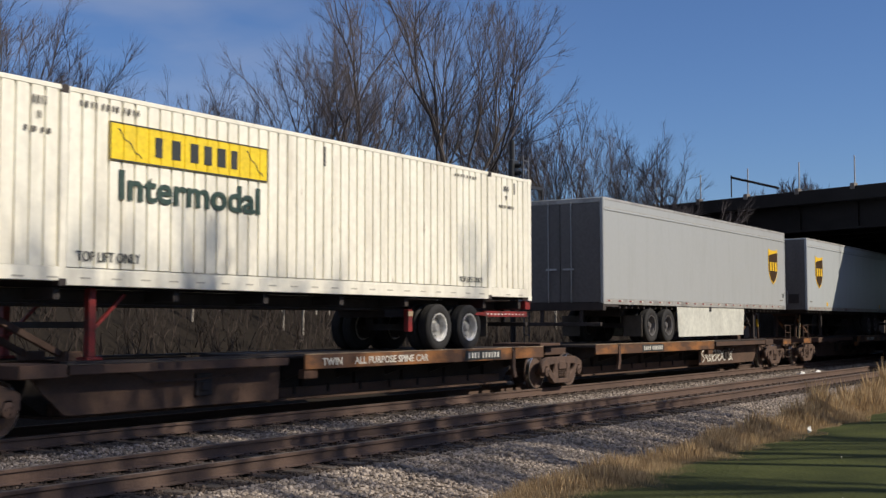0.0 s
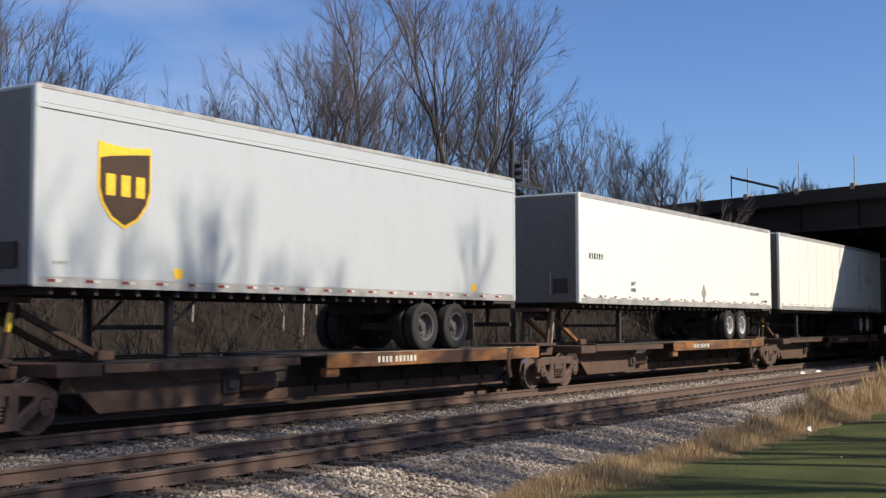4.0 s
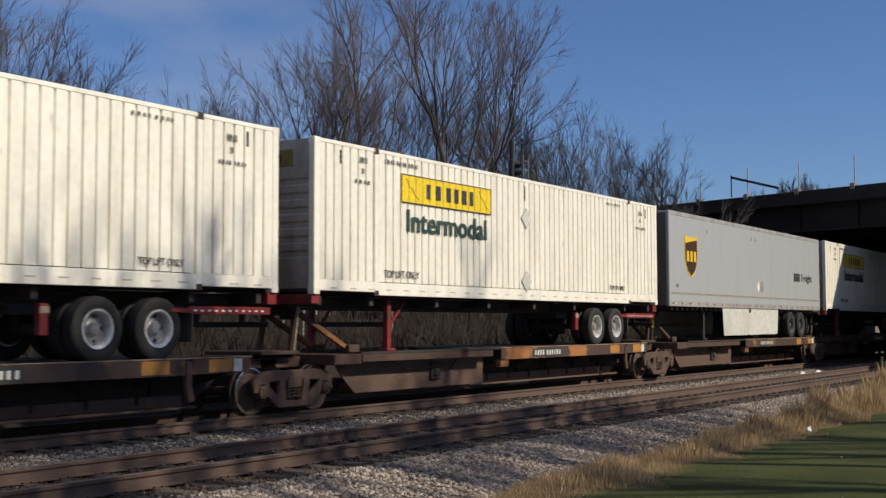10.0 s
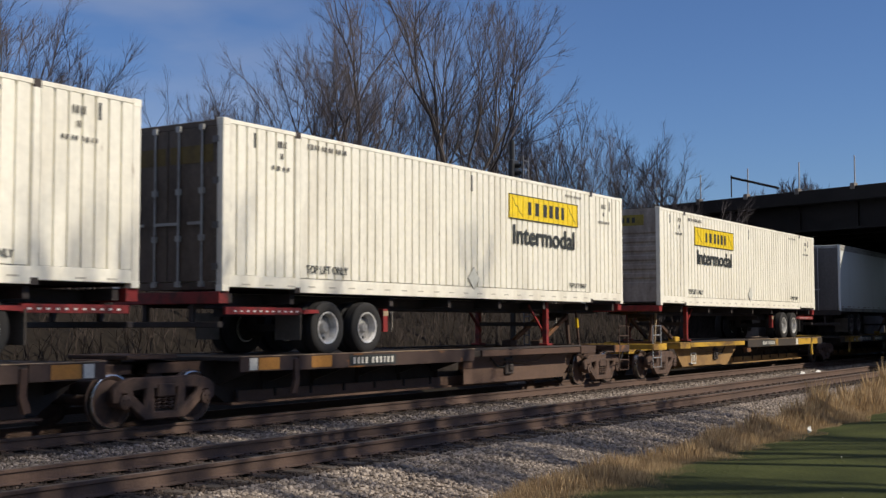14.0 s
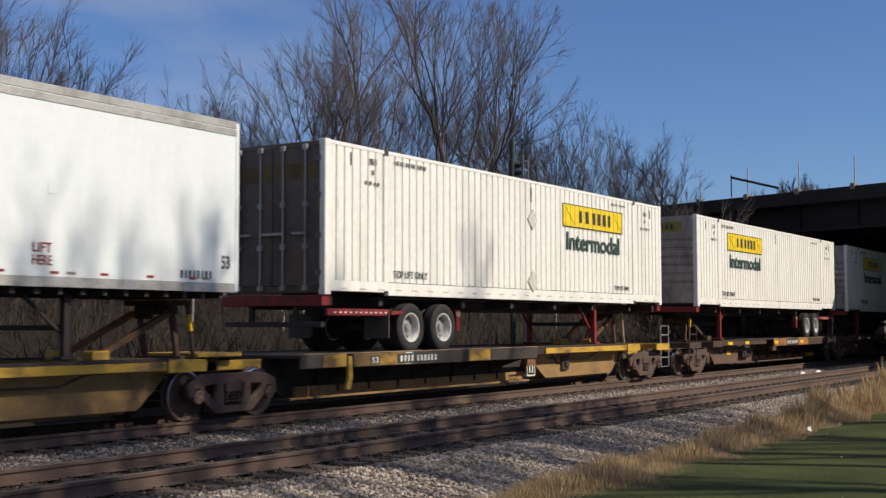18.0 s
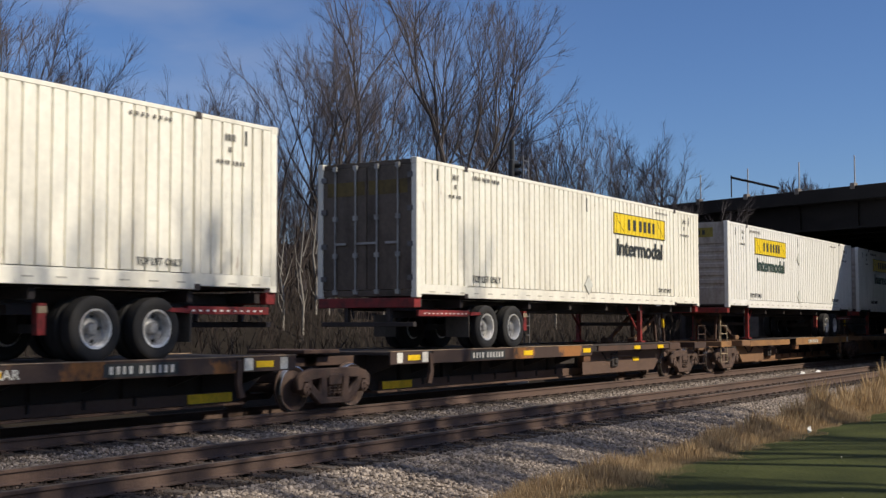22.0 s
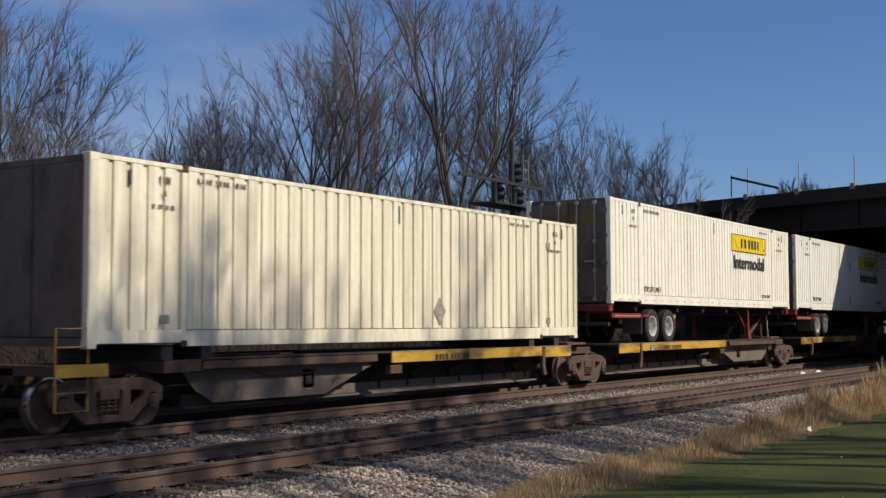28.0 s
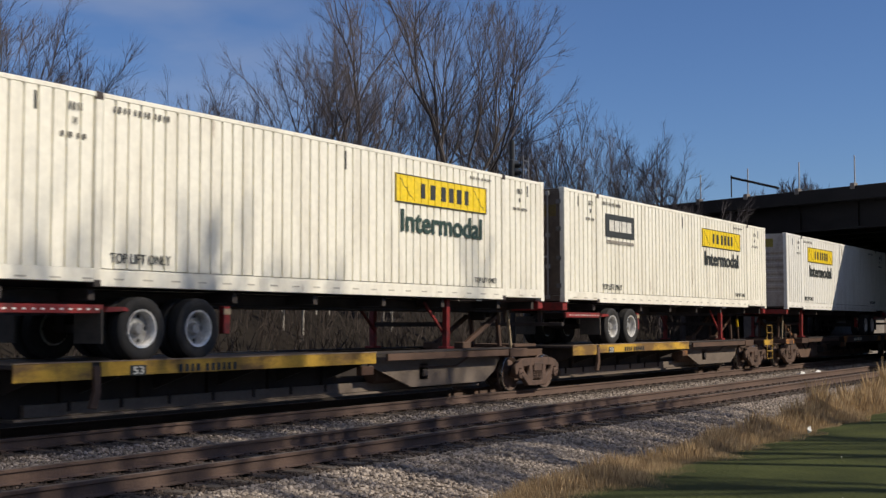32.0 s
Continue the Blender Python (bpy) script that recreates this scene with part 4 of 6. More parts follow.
# ---- rail trucks ----
def cast_plate(name, outline, holes, thick, material):
    """A flat casting with openings, standing in the x-z plane, its edges rounded."""
    cu = bpy.data.curves.new(name, "CURVE")
    cu.dimensions, cu.fill_mode, cu.extrude, cu.bevel_depth, cu.bevel_resolution = "2D", "BOTH", thick / 2 - 0.015, 0.015, 0
    for ring in [outline, *holes]:
        sp = cu.splines.new("POLY")
        sp.points.add(len(ring) - 1)
        for p, (x, z) in zip(sp.points, ring):
            p.co = (x, z, 0, 1)
        sp.use_cyclic_u = True
    ob = bpy.data.objects.new(name, cu)
    scene.collection.objects.link(ob)
    bpy.context.view_layer.update()
    me = bpy.data.meshes.new_from_object(ob.evaluated_get(bpy.context.evaluated_depsgraph_get()))
    bpy.data.objects.remove(ob)
    me.transform(Matrix.Rotation(radians(90), 4, "X"))
    me.materials.clear()
    me.materials.append(material)
    return me


def mirrored(pts):
    return pts + [(-x, z) for x, z in pts[::-1]]


def sideframe_mesh():
    out = mirrored([(0.45, 0.13), (0.80, 0.40), (0.82, 0.56), (0.96, 0.56), (0.98, 0.42), (1.10, 0.42), (1.10, 0.62), (0.98, 0.70), (0.70, 0.77)])
    win = [(0.42, 0.62), (0.72, 0.60), (0.70, 0.50), (0.41, 0.28)]
    mid = mirrored([(0.25, 0.22), (0.27, 0.62)])
    return cast_plate("sideframe", out, [win, [(-x, z) for x, z in win], mid], 0.13, CAST)


def truck_mesh():
    s = Shape().box(-0.20, 0.20, -1.08, 1.08, 0.46, 0.68)
    return s.mesh("truck", CAST, 0.02)


def spring_mesh():
    pts = [(0.055 * math.cos(k * 1.05), 0.055 * math.sin(k * 1.05), 0.27 + k * 0.0098) for k in range(21)]
    return Shape().tube(pts, 0.014, 4).mesh("coil_spring", CAST)


def wheelset_mesh():
    s = Shape()
    for side in (-1, 1):
        p = [(0.10, 0.66), (0.18, 0.67), (0.33, 0.70), (0.385, 0.655), (0.445, 0.66), (0.445, 0.685), (0.42, 0.70), (0.418, 0.79), (0.40, 0.795), (0.36, 0.775), (0.335, 0.745), (0.18, 0.79), (0.10, 0.80)]
        s.turn([(r, side * h) for r, h in p], (0, 0, 0), n=36, closed=True)
        s.turn([(0.09, side * 0.80), (0.09, side * 0.93), (0.115, side * 0.93), (0.115, side * 1.10), (0.075, side * 1.115), (0.02, side * 1.12)], (0, 0, 0), n=18)
        for k in range(3):
            a = 2 * math.pi * k / 3
            s.turn([(0.022, side * 1.11), (0.022, side * 1.135)], (0.055 * math.cos(a), 0, 0.055 * math.sin(a)), n=6)
    s.turn([(0.085, -0.8), (0.085, 0.8)], (0, 0, 0), n=14)
    me = s.mesh("wheelset", CAST, smooth=True)
    me.materials.append(TREAD)
    for f in me.polygons:  # running surface and its outer edge are bright
        r = math.hypot(f.center.x, f.center.z)
        f.material_index = 1 if 0.395 < r < 0.43 and abs(f.center.y) > 0.695 else 0
    return me


WHEELSETS = []


def truck(car, x):
    t = piece("truck", shared(("truck",), truck_mesh), car, "grimy cast iron truck frame with two wheelsets", pose(x, 0, 0))
    piece("centre_plate", shared(("centre",), lambda: Shape().turn([(0.24, 0.68), (0.24, 0.80)], (0, 0, 0), axis="z", n=16).mesh("centre_plate", CAST)), t)
    for side in (-1, 1):
        piece("sideframe", shared(("sideframe",), sideframe_mesh), t, "cast side frame with openings", pose(0, side, 0))
        for sx in (-0.14, 0.0, 0.14):
            piece("coil_spring", shared(("spring",), spring_mesh), t, "", pose(sx, side, 0))
    for dx in (-0.89, 0.89):
        w = piece("wheelset", shared(("wheelset",), wheelset_mesh), t, "steel wheels on an axle", pose(dx, 0, 0.42))
        WHEELSETS.append((w, dx))
        piece("brake_beam", shared(("beam",), lambda: Shape().box(-0.04, 0.04, -0.8, 0.8, 0.30, 0.38).mesh("brake_beam", CAST)), t, "", pose(dx * 0.42, 0, 0))
    return t


# ---- spine cars ----
def spine_car(m, length, plat, style, first=False, last=False, seed=0, words="", reflectors=False, graffiti=False, low=False):
    """One platform of a spine car between two truck centres at x = 0 and x = length; plat tells which half carries the wheel deck."""
    sill, web, arm = {"rust": (ORANGE, SPINEDIRT, RUST), "tan": (TANSILL, RUSTTAN, RUSTTAN), "dark": (PATCHED, WEB, RUST), "yellow": (BLACKSILL, TAN, SAFETY), "grey": (SAFETY, GREYWEB, SPINEDIRT)}[style]
    colour = {"rust": "rust-brown", "tan": "rusty tan", "dark": "dark brown", "yellow": "weathered yellow", "grey": "dusty brown and yellow"}[style]
    c = tagged(new("spine_car"), f"{colour} spine rail car platform on iron trucks", "rail car", "spine cars of the train")
    c.matrix_basis = m
    r = random.Random(100 + seed)
    flip = plat == "left"
    t = (lambda s: s.flip(length)) if flip else (lambda s: s)
    # spine: a deep box girder, tapering up at both ends to clear the trucks
    q = Shape().prism([(0.35, 0.98), (0.35, 0.80), (1.30, 0.80), (1.45, 0.62), (2.05, 0.24), (length - 2.05, 0.24), (length - 1.45, 0.62), (length - 1.3, 0.80), (length - 0.35, 0.80), (length - 0.35, 0.98)], "y", -0.42, 0.42)
    st = q
    for i in range(8):
        x = 3.0 + i * (length - 6.0) / 7
        for y in (-0.50, 0.42):
            st.box(x - 0.012, x + 0.012, y, y + 0.08, 0.24, 0.97)
    d_start = 7.15
    # black here is both grime and the deck's shadow on the girder
    spine = part("spine", t(st), GRIMESHADE, c, "deep grimy spine girder with stiffeners, deck shade in its black")
    # the girder's sunlit lower edge, made as a lighter strip
    part("lower_web", t(Shape().box(2.1, length - 2.3, -0.52, -0.425, 0.24, 0.43)), web, spine, "strip standing for the sunlit foot of the spine", 0.006)
    for i in range(7):
        x = d_start + 0.6 + i * 1.05
        part("drain_tab", t(Shape().box(x, x + 0.05, -0.55, -0.52, 0.30, 0.47)), GRIMESHADE, spine)
    part("bottom_flange", t(Shape().box(2.05, length - 2.05, -0.60, 0.60, 0.19, 0.235)), web, spine, "", 0.006)
    # wide skirt plate of the hitch half, flush with the outer edge
    if style == "grey":
        sk = Shape().prism([(1.55, 0.95), (1.95, 0.52), (2.4, 0.30), (5.4, 0.30), (6.9, 0.78), (7.0, 0.95)], "y", -0.95, -0.93)
        part("side_web", t(sk), web, c, "dusty lower side plate")
    else:
        w1 = {"rust": 7.1 if seed <= 2 else 5.5, "tan": 6.3}[style] if style in ("rust", "tan") else 7.1
        w1 -= 0.3 * r.random()
        if first and style in ("dark", "tan"):
            w1 = 4.4
        sk = Shape().prism([(1.4, 0.86), (1.62, 0.62), (2.05, 0.26), (w1 - (0.9 if style == "yellow" else 0.02), 0.26), (w1, 0.80), (w1, 0.86)], "y", -0.88, -0.855)
        if style != "rust":
            ha = Shape().tube([(w1 - 2.2, -0.90, 0.84), (w1 - 1.8, -0.90, 0.60), (w1 - 1.5, -0.90, 0.62), (w1 - 1.2, -0.90, 0.82)], 0.022, 5)
            part("hanging_hose", t(ha), TYRE, c, "dark sagging hose")
        part("side_web", t(sk), web, c, "weathered lower side plate")
    # wheel deck
    w_end = 6.9 if style == "grey" else w1
    d0, d1, d2 = 7.15, length - 3.05, length - 1.48
    deck = part("wheel_deck", t(Shape().box(d0, d2, -1.27, 1.27, 0.985, 1.05)), DARKSTEEL, c, "grimy deck plate", 0.006)
    for y in (-1.30, 1.26):
        part("side_sill", t(Shape().box(d0, d1, y, y + 0.04, 0.84 if style == "grey" else 0.79, 1.055)), sill, c, "painted side sill", 0.006)
        part("side_sill", t(Shape().box(d1 + 0.17, d2, y, y + 0.04, 0.80, 1.055)), sill, c, "short painted end sill", 0.006)
        part("sill_flange", t(Shape().box(d0, d2, min(y, y + 0.02) - 0.012, max(y, y + 0.02) + 0.04, 1.056, 1.072)), SUNLITEDGE, c, "pale strip for the sunlit edge of the deck plate", 0.003)
    for i in range(6):
        x = d0 + 0.4 + i * (d2 - d0 - 0.8) / 5
        for y in (0, 180):
            piece("cross_bearer", shared(("bearer",), lambda: Shape().prism([(-1.25, 0.97), (-0.42, 0.97), (-0.42, 0.55), (-1.25, 0.82)], "x", -0.02, 0.02).mesh("cross_bearer", DARKSTEEL)), c, "", pose(length - x if flip else x, 0, 0, 0, 0, y))
    h = Shape().prism([(d1 + 0.02, 1.0), (d1 + 0.15, 1.0), (d1 + 0.13, 0.62), (d1 + 0.22, 0.38), (d1 + 0.08, 0.36), (d1 + 0.0, 0.6)], "y", -1.32, -1.24)
    part("hanger", t(h), arm, c, "hanging bracket below the sill", 0.01)
    part("stop_block", t(Shape().box(d0 + 0.02, d0 + 0.42, -1.26, -1.12, 0.62, 0.79)), ORANGE, c, "small block below the sill", 0.01)
    # hitch half: bolster arms, side rail, hitch stand with its strut
    part("bolster", t(Shape().box(-0.25, 1.75, -0.45, 0.45, 0.80, 1.0).box(0.9, 1.75, -1.28, 1.28, 0.84, 1.04)), arm, c, "bolster over the truck", 0.012)
    part("bolster", t(Shape().box(length - 1.40, length + 0.2, -0.45, 0.45, 0.80, 0.98)), arm, c, "", 0.012)
    for y in (-1.27, 1.21):
        part("front_sill", t(Shape().box(1.80, max(w_end, 6.6) - 0.2, y, y + 0.06, 0.82 if style == "tan" else 0.88, 1.02)), RUST if style in ("rust", "dark") else TANSILL if style == "tan" else SPINEDIRT if style == "grey" else SAFETY, c, "painted sill beside the hitch", 0.006)
    for y in (-1.28, 1.12):
        part("side_rail", t(Shape().box(1.75, d0, y, y + 0.16, 1.035, 1.075)), DARKSTEEL, c, "thin walkway rail")
    if not low:
        hx = 0.72
        hs = Shape().bar((hx - 0.05, 1.0), (hx + 0.12, 1.98), 0.10, -0.42, -0.34).bar((hx - 0.05, 1.0), (hx + 0.12, 1.98), 0.10, 0.34, 0.42)
        hs.box(hx - 0.25, hx + 0.35, -0.5, 0.5, 1.93, 2.02).box(hx - 0.12, hx + 0.0, -0.5, 0.5, 1.0, 1.08)
        hitch = part("hitch_stand", t(hs), RUST, c, "trailer hitch stand", 0.008)
        part("strut", t(Shape().bar((hx + 0.20, 1.80), (hx + 1.75, 1.10), 0.10, -0.46, -0.37).bar((hx + 0.20, 1.80), (hx + 1.75, 1.10), 0.10, 0.37, 0.46)), ORANGE if seed % 3 != 1 else RUST, hitch, "rusty diagonal strut", 0.008)
        rod = part("hitch_lever", t(Shape().bar((hx - 0.22, 1.02), (hx - 0.06, 1.94), 0.055, -0.62, -0.56)), HANDRAIL if seed % 2 else RUST, hitch, "thin upright release lever", 0.006)
        if seed % 2 == 0:
            part("grip", t(Shape().bar((hx - 0.14, 1.50), (hx - 0.09, 1.78), 0.065, -0.625, -0.555)), REFLECT, rod, "yellow grip of the lever", 0.006)
        jaw = Shape().box(hx - 0.16, hx + 0.30, -0.30, 0.30, 1.78, 1.93).box(hx + 0.30, hx + 0.42, -0.2, 0.2, 1.70, 1.92)
        part("hitch_head", t(jaw), GRIMESHADE, hitch, "greasy hitch head", 0.03)
        for y in (-0.56, 0.30):
            part("foot_block", t(Shape().box(hx + 1.60, hx + 1.95, y, y + 0.26, 1.04, 1.20)), arm, hitch, "block at the foot of the strut", 0.02)
    if style in ("dark", "tan"):
        for a, b, m2 in ((d1 - 0.95, d1 - 0.35, PATCH), (d1 + 0.55, d1 + 1.10, PATCH), (d1 + 1.14, d1 + 1.34, CHALK), (d1 + 0.20, d1 + 0.42, CHALK)):
            if (reflectors and m2 is CHALK) or (not reflectors and (m2 is PATCH or a > d1 + 1)):
                part("paint_patch", t(Shape().box(a, b, -1.306, -1.299, 0.825, 1.035)), m2, c, "orange repair patch on the sill" if m2 is PATCH else "pale square patch on the sill")
    if style == "yellow":
        for a, b, m2 in ((d1 - 1.75, d1 - 0.05, SAFETY), (d1 - 2.05, d1 - 1.80, CHALK), (d1 - 5.2, d1 - 4.3, SAFETY), (d1 + 0.2, d1 + 0.9, SAFETY)):
            part("paint_patch", t(Shape().box(a, b, -1.3055, -1.2995, 0.81, 1.045)), m2, c, "yellow length of the sill" if m2 is SAFETY else "pale square patch on the sill")
    # brake gear
    res = Shape().turn([(0.02, -0.52), (0.17, -0.48), (0.19, -0.40), (0.19, 0.40), (0.17, 0.48), (0.02, 0.52)], (5.9, -0.60, 0.58), axis="x", n=16)
    part("air_reservoir", t(res), SPINEDIRT, c, "dusty brake air tank", 0, True)
    va = Shape().box(4.75, 5.12, -0.95, -0.62, 0.42, 0.80).box(4.82, 5.0, -1.0, -0.95, 0.5, 0.66)
    part("brake_valve", t(va), DARKSTEEL, c, "", 0.02)
    pipe = Shape().tube([(1.8, -0.98, 0.90), (3.2, -1.0, 0.86), (3.7, -1.0, 0.70), (4.6, -0.98, 0.70), (6.6, -0.8, 0.78)], 0.02, 6)
    part("brake_pipe", t(pipe), CAST, c)
    # writing on the wheel deck sill; numbers stay plain bars
    wx = d0 + 1.0 if not flip else length - d1 + 1.0
    span = d1 - d0
    if words:
        piece("lettering", lettering(words, CHALK, 0.115 * len(words), 0.14), c, f"{' '.join(words.split())} in white letters", pose(length - d1 + 1.3 if flip else d0 + 0.5, -1.305, 0.85))
        wx += 0.115 * len(words) + 0.5
    if style in ("dark", "yellow") or seed <= 2:
        part("number_plate", Shape().box(wx + 0.5, wx + 2.05, -1.306, -1.298, 0.82, 1.02), INK, c, "black patch under the white bars")
    part("number_strip", blocks(wx + 0.6, 0.86, 1.35, 0.12, (1, -0.7, 1, -0.6, 0.8, -0.7, 1, -1.6, 0.9, -0.7, 1, -0.6, 1, -0.7, 0.8, -0.6, 1, -0.7, 1), -1.309), INK if style == "grey" else CHALK, c, "dark bars along the sill" if style == "grey" else "white bars along the sill")
    if flip and style in ("yellow", "grey"):
        k = part("plate", Shape().box(3.62, 3.95, -1.306, -1.298, 0.83, 0.99), INK, c, "small dark plate with a number")
        piece("lettering", lettering("53", CHALK, 0.22, 0.12), k, "53", pose(3.68, -1.309, 0.85))
    if reflectors:
        for x in ((2.3, 4.0) if not flip else (length - 2.7, length - 4.4)):
            part("reflector", Shape().box(x, x + 0.42, -1.292, -1.272, 0.90, 1.0), REFLECT, c, "bright yellow reflector")
        for x in (d0 + 0.1, d0 + 3.3, d1 + 0.5):
            xx = x if not flip else length - x - 0.45
            part("reflector", Shape().box(xx, xx + 0.45, -1.307, -1.299, 0.87, 0.98), REFLECT, c, "bright yellow reflector")
        part("paint_patch", t(Shape().box(d1 - 0.35, d1 + 0.75, -0.53, -0.521, 0.26, 0.42)), REFLECT, spine, "worn yellow patch at the foot of the spine")
        x = 3.2 if not flip else length - 3.6
        part("reflector", Shape().box(x, x + 0.4, -0.90, -0.882, 0.55, 0.66), REFLECT, c, "bright yellow reflector")
    if style == "yellow":
        x = 10.6 if flip else 2.6
        f = Shape().box(x, x + 0.42, -0.97, -0.95, 0.34, 0.37).box(x, x + 0.42, -0.97, -0.95, 0.66, 0.69).box(x, x + 0.03, -0.97, -0.95, 0.37, 0.66).box(x + 0.39, x + 0.42, -0.97, -0.95, 0.37, 0.66)
        f.box(x + 0.12, x + 0.17, -0.97, -0.95, 0.42, 0.62).box(x + 0.25, x + 0.30, -0.97, -0.95, 0.42, 0.62).box(x, x + 0.42, -0.95, -0.88, 0.34, 0.37)
        part("chart_frame", f, CHALK, c, "white outlined chart with bars")
    if graffiti:
        g = Shape()
        for i in range(9):
            x = 10.4 + i * 0.34
            pts = [(x + 0.16 * math.sin(k * 0.9 + i) + 0.02 * k, 0.36 + 0.055 * k) for k in range(8)]
            for p, k in zip(pts, pts[1:]):
                g.bar(p, k, 0.035, -0.892, -0.882)
        for i in range(5):
            pts = [(11.0 + i * 0.5 + 0.2 * math.cos(k * 0.8), 0.55 + 0.17 * math.sin(k * 0.8)) for k in range(9)]
            for p, k in zip(pts, pts[1:]):
                g.bar(p, k, 0.03, -0.893, -0.883)
        part("painted_scrawl", g, CHALK, c, "white sprayed scrawl")
        part("side_plate", Shape().prism([(10.1, 0.95), (10.1, 0.27), (13.4, 0.27), (14.6, 0.9), (14.6, 0.95)], "y", -0.88, -0.86), web, c, "dusty side plate under the scrawl")
    truck(c, 0.0)
    if last:
        truck(c, length)
    for on, x, o in ((first, 0.0, -1), (last, length, 1)):
        if not on:
            continue
        e = Shape().box(min(x + o * 0.2, x + o * 1.25), max(x + o * 0.2, x + o * 1.25), -0.40, 0.40, 0.72, 0.98)
        e.box(min(x + o * 1.0, x + o * 1.25), max(x + o * 1.0, x + o * 1.25), -1.28, 1.28, 0.86, 1.02)
        part("end_platform", e, arm, c, "end platform", 0.01)
        part("end_sill", Shape().box(min(x + o * 0.25, x + o * 1.24), max(x + o * 0.25, x + o * 1.24), -1.30, -1.26, 0.84, 1.03), SAFETY if style == "yellow" else sill, c, "painted end sill", 0.006)
        k = Shape().box(min(x + o * 1.25, x + o * 1.85), max(x + o * 1.25, x + o * 1.85), -0.10, 0.10, 0.76, 0.96).box(min(x + o * 1.85, x + o * 2.12), max(x + o * 1.85, x + o * 2.12), -0.2, 0.2, 0.70, 1.0)
        part("coupler", k, CAST, c, "cast knuckle coupler", 0.03)
        ra = Shape()
        a, b = x + o * 0.62, x + o * 1.22
        ra.tube([(a, -1.27, 1.02), (a, -1.27, 1.55), (b, -1.27, 1.55), (b, -1.27, 0.35), (a, -1.27, 0.35), (a, -1.27, 1.02)], 0.018, 6)
        ra.tube([(a, -1.27, 0.62), (b, -1.27, 0.62)], 0.016, 6).tube([(a, -1.27, 1.28), (b, -1.27, 1.28)], 0.016, 6)
        part("handrail", ra, SAFETY if style == "grey" else GALV if style == "yellow" else HANDRAIL if style == "tan" else RUST, c, "ladder and handrail at the car end")
        ho = Shape().tube([(x + o * 1.2, -0.35, 0.85), (x + o * 1.5, -0.36, 0.55), (x + o * 1.8, -0.33, 0.42), (x + o * 2.05, -0.25, 0.5)], 0.028, 6)
        part("air_hose", ho, TYRE, c)
    if not first:
        k = Shape().box(-0.75, -0.2, -0.26, 0.26, 0.80, 1.05)
        part("articulation_joint", k, CAST, c, "cast joint to the next platform", 0.02)
        part("joint_apron", Shape().box(-0.5, 0.6, -0.7, 0.7, 1.05, 1.12), arm, c, "", 0.01)
    return c


# ---- ground ----
TRAIN_Y, NEAR_Y = 15.39, 10.77
PROFILE = [(-1500, -0.30), (-60, -0.30), (-8, -0.28), (3.6, -0.28), (5.4, -0.30), (6.3, -0.32), (7.0, -0.42), (7.5, -0.46), (8.9, -0.24), (9.3, -0.215), (12.3, -0.215), (12.9, -0.27), (13.4, -0.27),
           (14.0, -0.215), (16.9, -0.215), (17.4, -0.26), (18.6, -0.75), (19.6, -0.65), (22.0, 0.5), (25.0, 2.0), (34.0, 3.0), (60.0, 4.0), (1800, 6.0)]


def ground_height(y):
    for (a, za), (b, zb) in zip(PROFILE, PROFILE[1:]):
        if y <= b:
            return za + (zb - za) * (y - a) / (b - a)
    return PROFILE[-1][1]


def build_ground():
    xs = [-1500, -400, -150, -60] + [-30 + i * 1.5 for i in range(81)] + [110, 140, 200, 300, 500, 900, 2500]
    v, f = [], []
    for y, z in PROFILE:
        for x in xs:
            w = 0.10 * noise.noise(Vector((x * 0.3, y * 0.6, 2))) if (y < 5 or y > 18) else 0.02 * noise.noise(Vector((x, y, 5)))
            v.append((x, y, z + w))
    n = len(xs)
    for j in range(len(PROFILE) - 1):
        for i in range(n - 1):
            f.append((j * n + i, j * n + i + 1, (j + 1) * n + i + 1, (j + 1) * n + i))
    me = bpy.data.meshes.new("ground")
    me.from_pydata(v, [], f)
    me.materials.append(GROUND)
    me.shade_smooth()
    tagged(new("ground", me), "lawn, stony track bed and leaf-littered bank", "ground", kind="structure")


build_ground()


def scatter(name, label, category, material, verts, faces, place, count, seed):
    """Many small pieces in one mesh; place(generator) gives position, size vector and turn."""
    g = np.random.default_rng(seed)
    base = np.array(verts, float)
    p, s, a = place(g, count)
    c, q = np.cos(a), np.sin(a)
    b = base[None] * s[:, None, :] * (1 + 0.28 * (g.random((count, len(base), 3)) - 0.5))
    x = b[..., 0] * c[:, None] - b[..., 1] * q[:, None]
    y = b[..., 0] * q[:, None] + b[..., 1] * c[:, None]
    out = np.stack([x, y, b[..., 2]], -1) + p[:, None, :]
    k = len(base)
    fs = (np.array(faces)[None] + (np.arange(count) * k)[:, None, None]).reshape(-1, len(faces[0]))
    me = bpy.data.meshes.new(name)
    me.from_pydata(out.reshape(-1, 3).tolist(), [], fs.tolist())
    me.materials.append(material)
    return tagged(new(name, me), label, category, kind="stuff")


ROCK_V = [(1, 0, 0.1), (0.3, 0.95, 0), (-0.8, 0.6, 0.1), (-0.8, -0.55, 0), (0.3, -0.95, 0.1), (0.5, 0.1, 0.85), (-0.4, 0.35, 0.9), (-0.2, -0.5, 0.8), (0.1, 0, -0.8)]
ROCK_F = [(0, 1, 5), (1, 6, 5), (1, 2, 6), (2, 3, 6), (3, 7, 6), (3, 4, 7), (4, 0, 5), (4, 5, 7), (5, 6, 7), (1, 0, 8), (2, 1, 8), (3, 2, 8), (4, 3, 8), (0, 4, 8)]


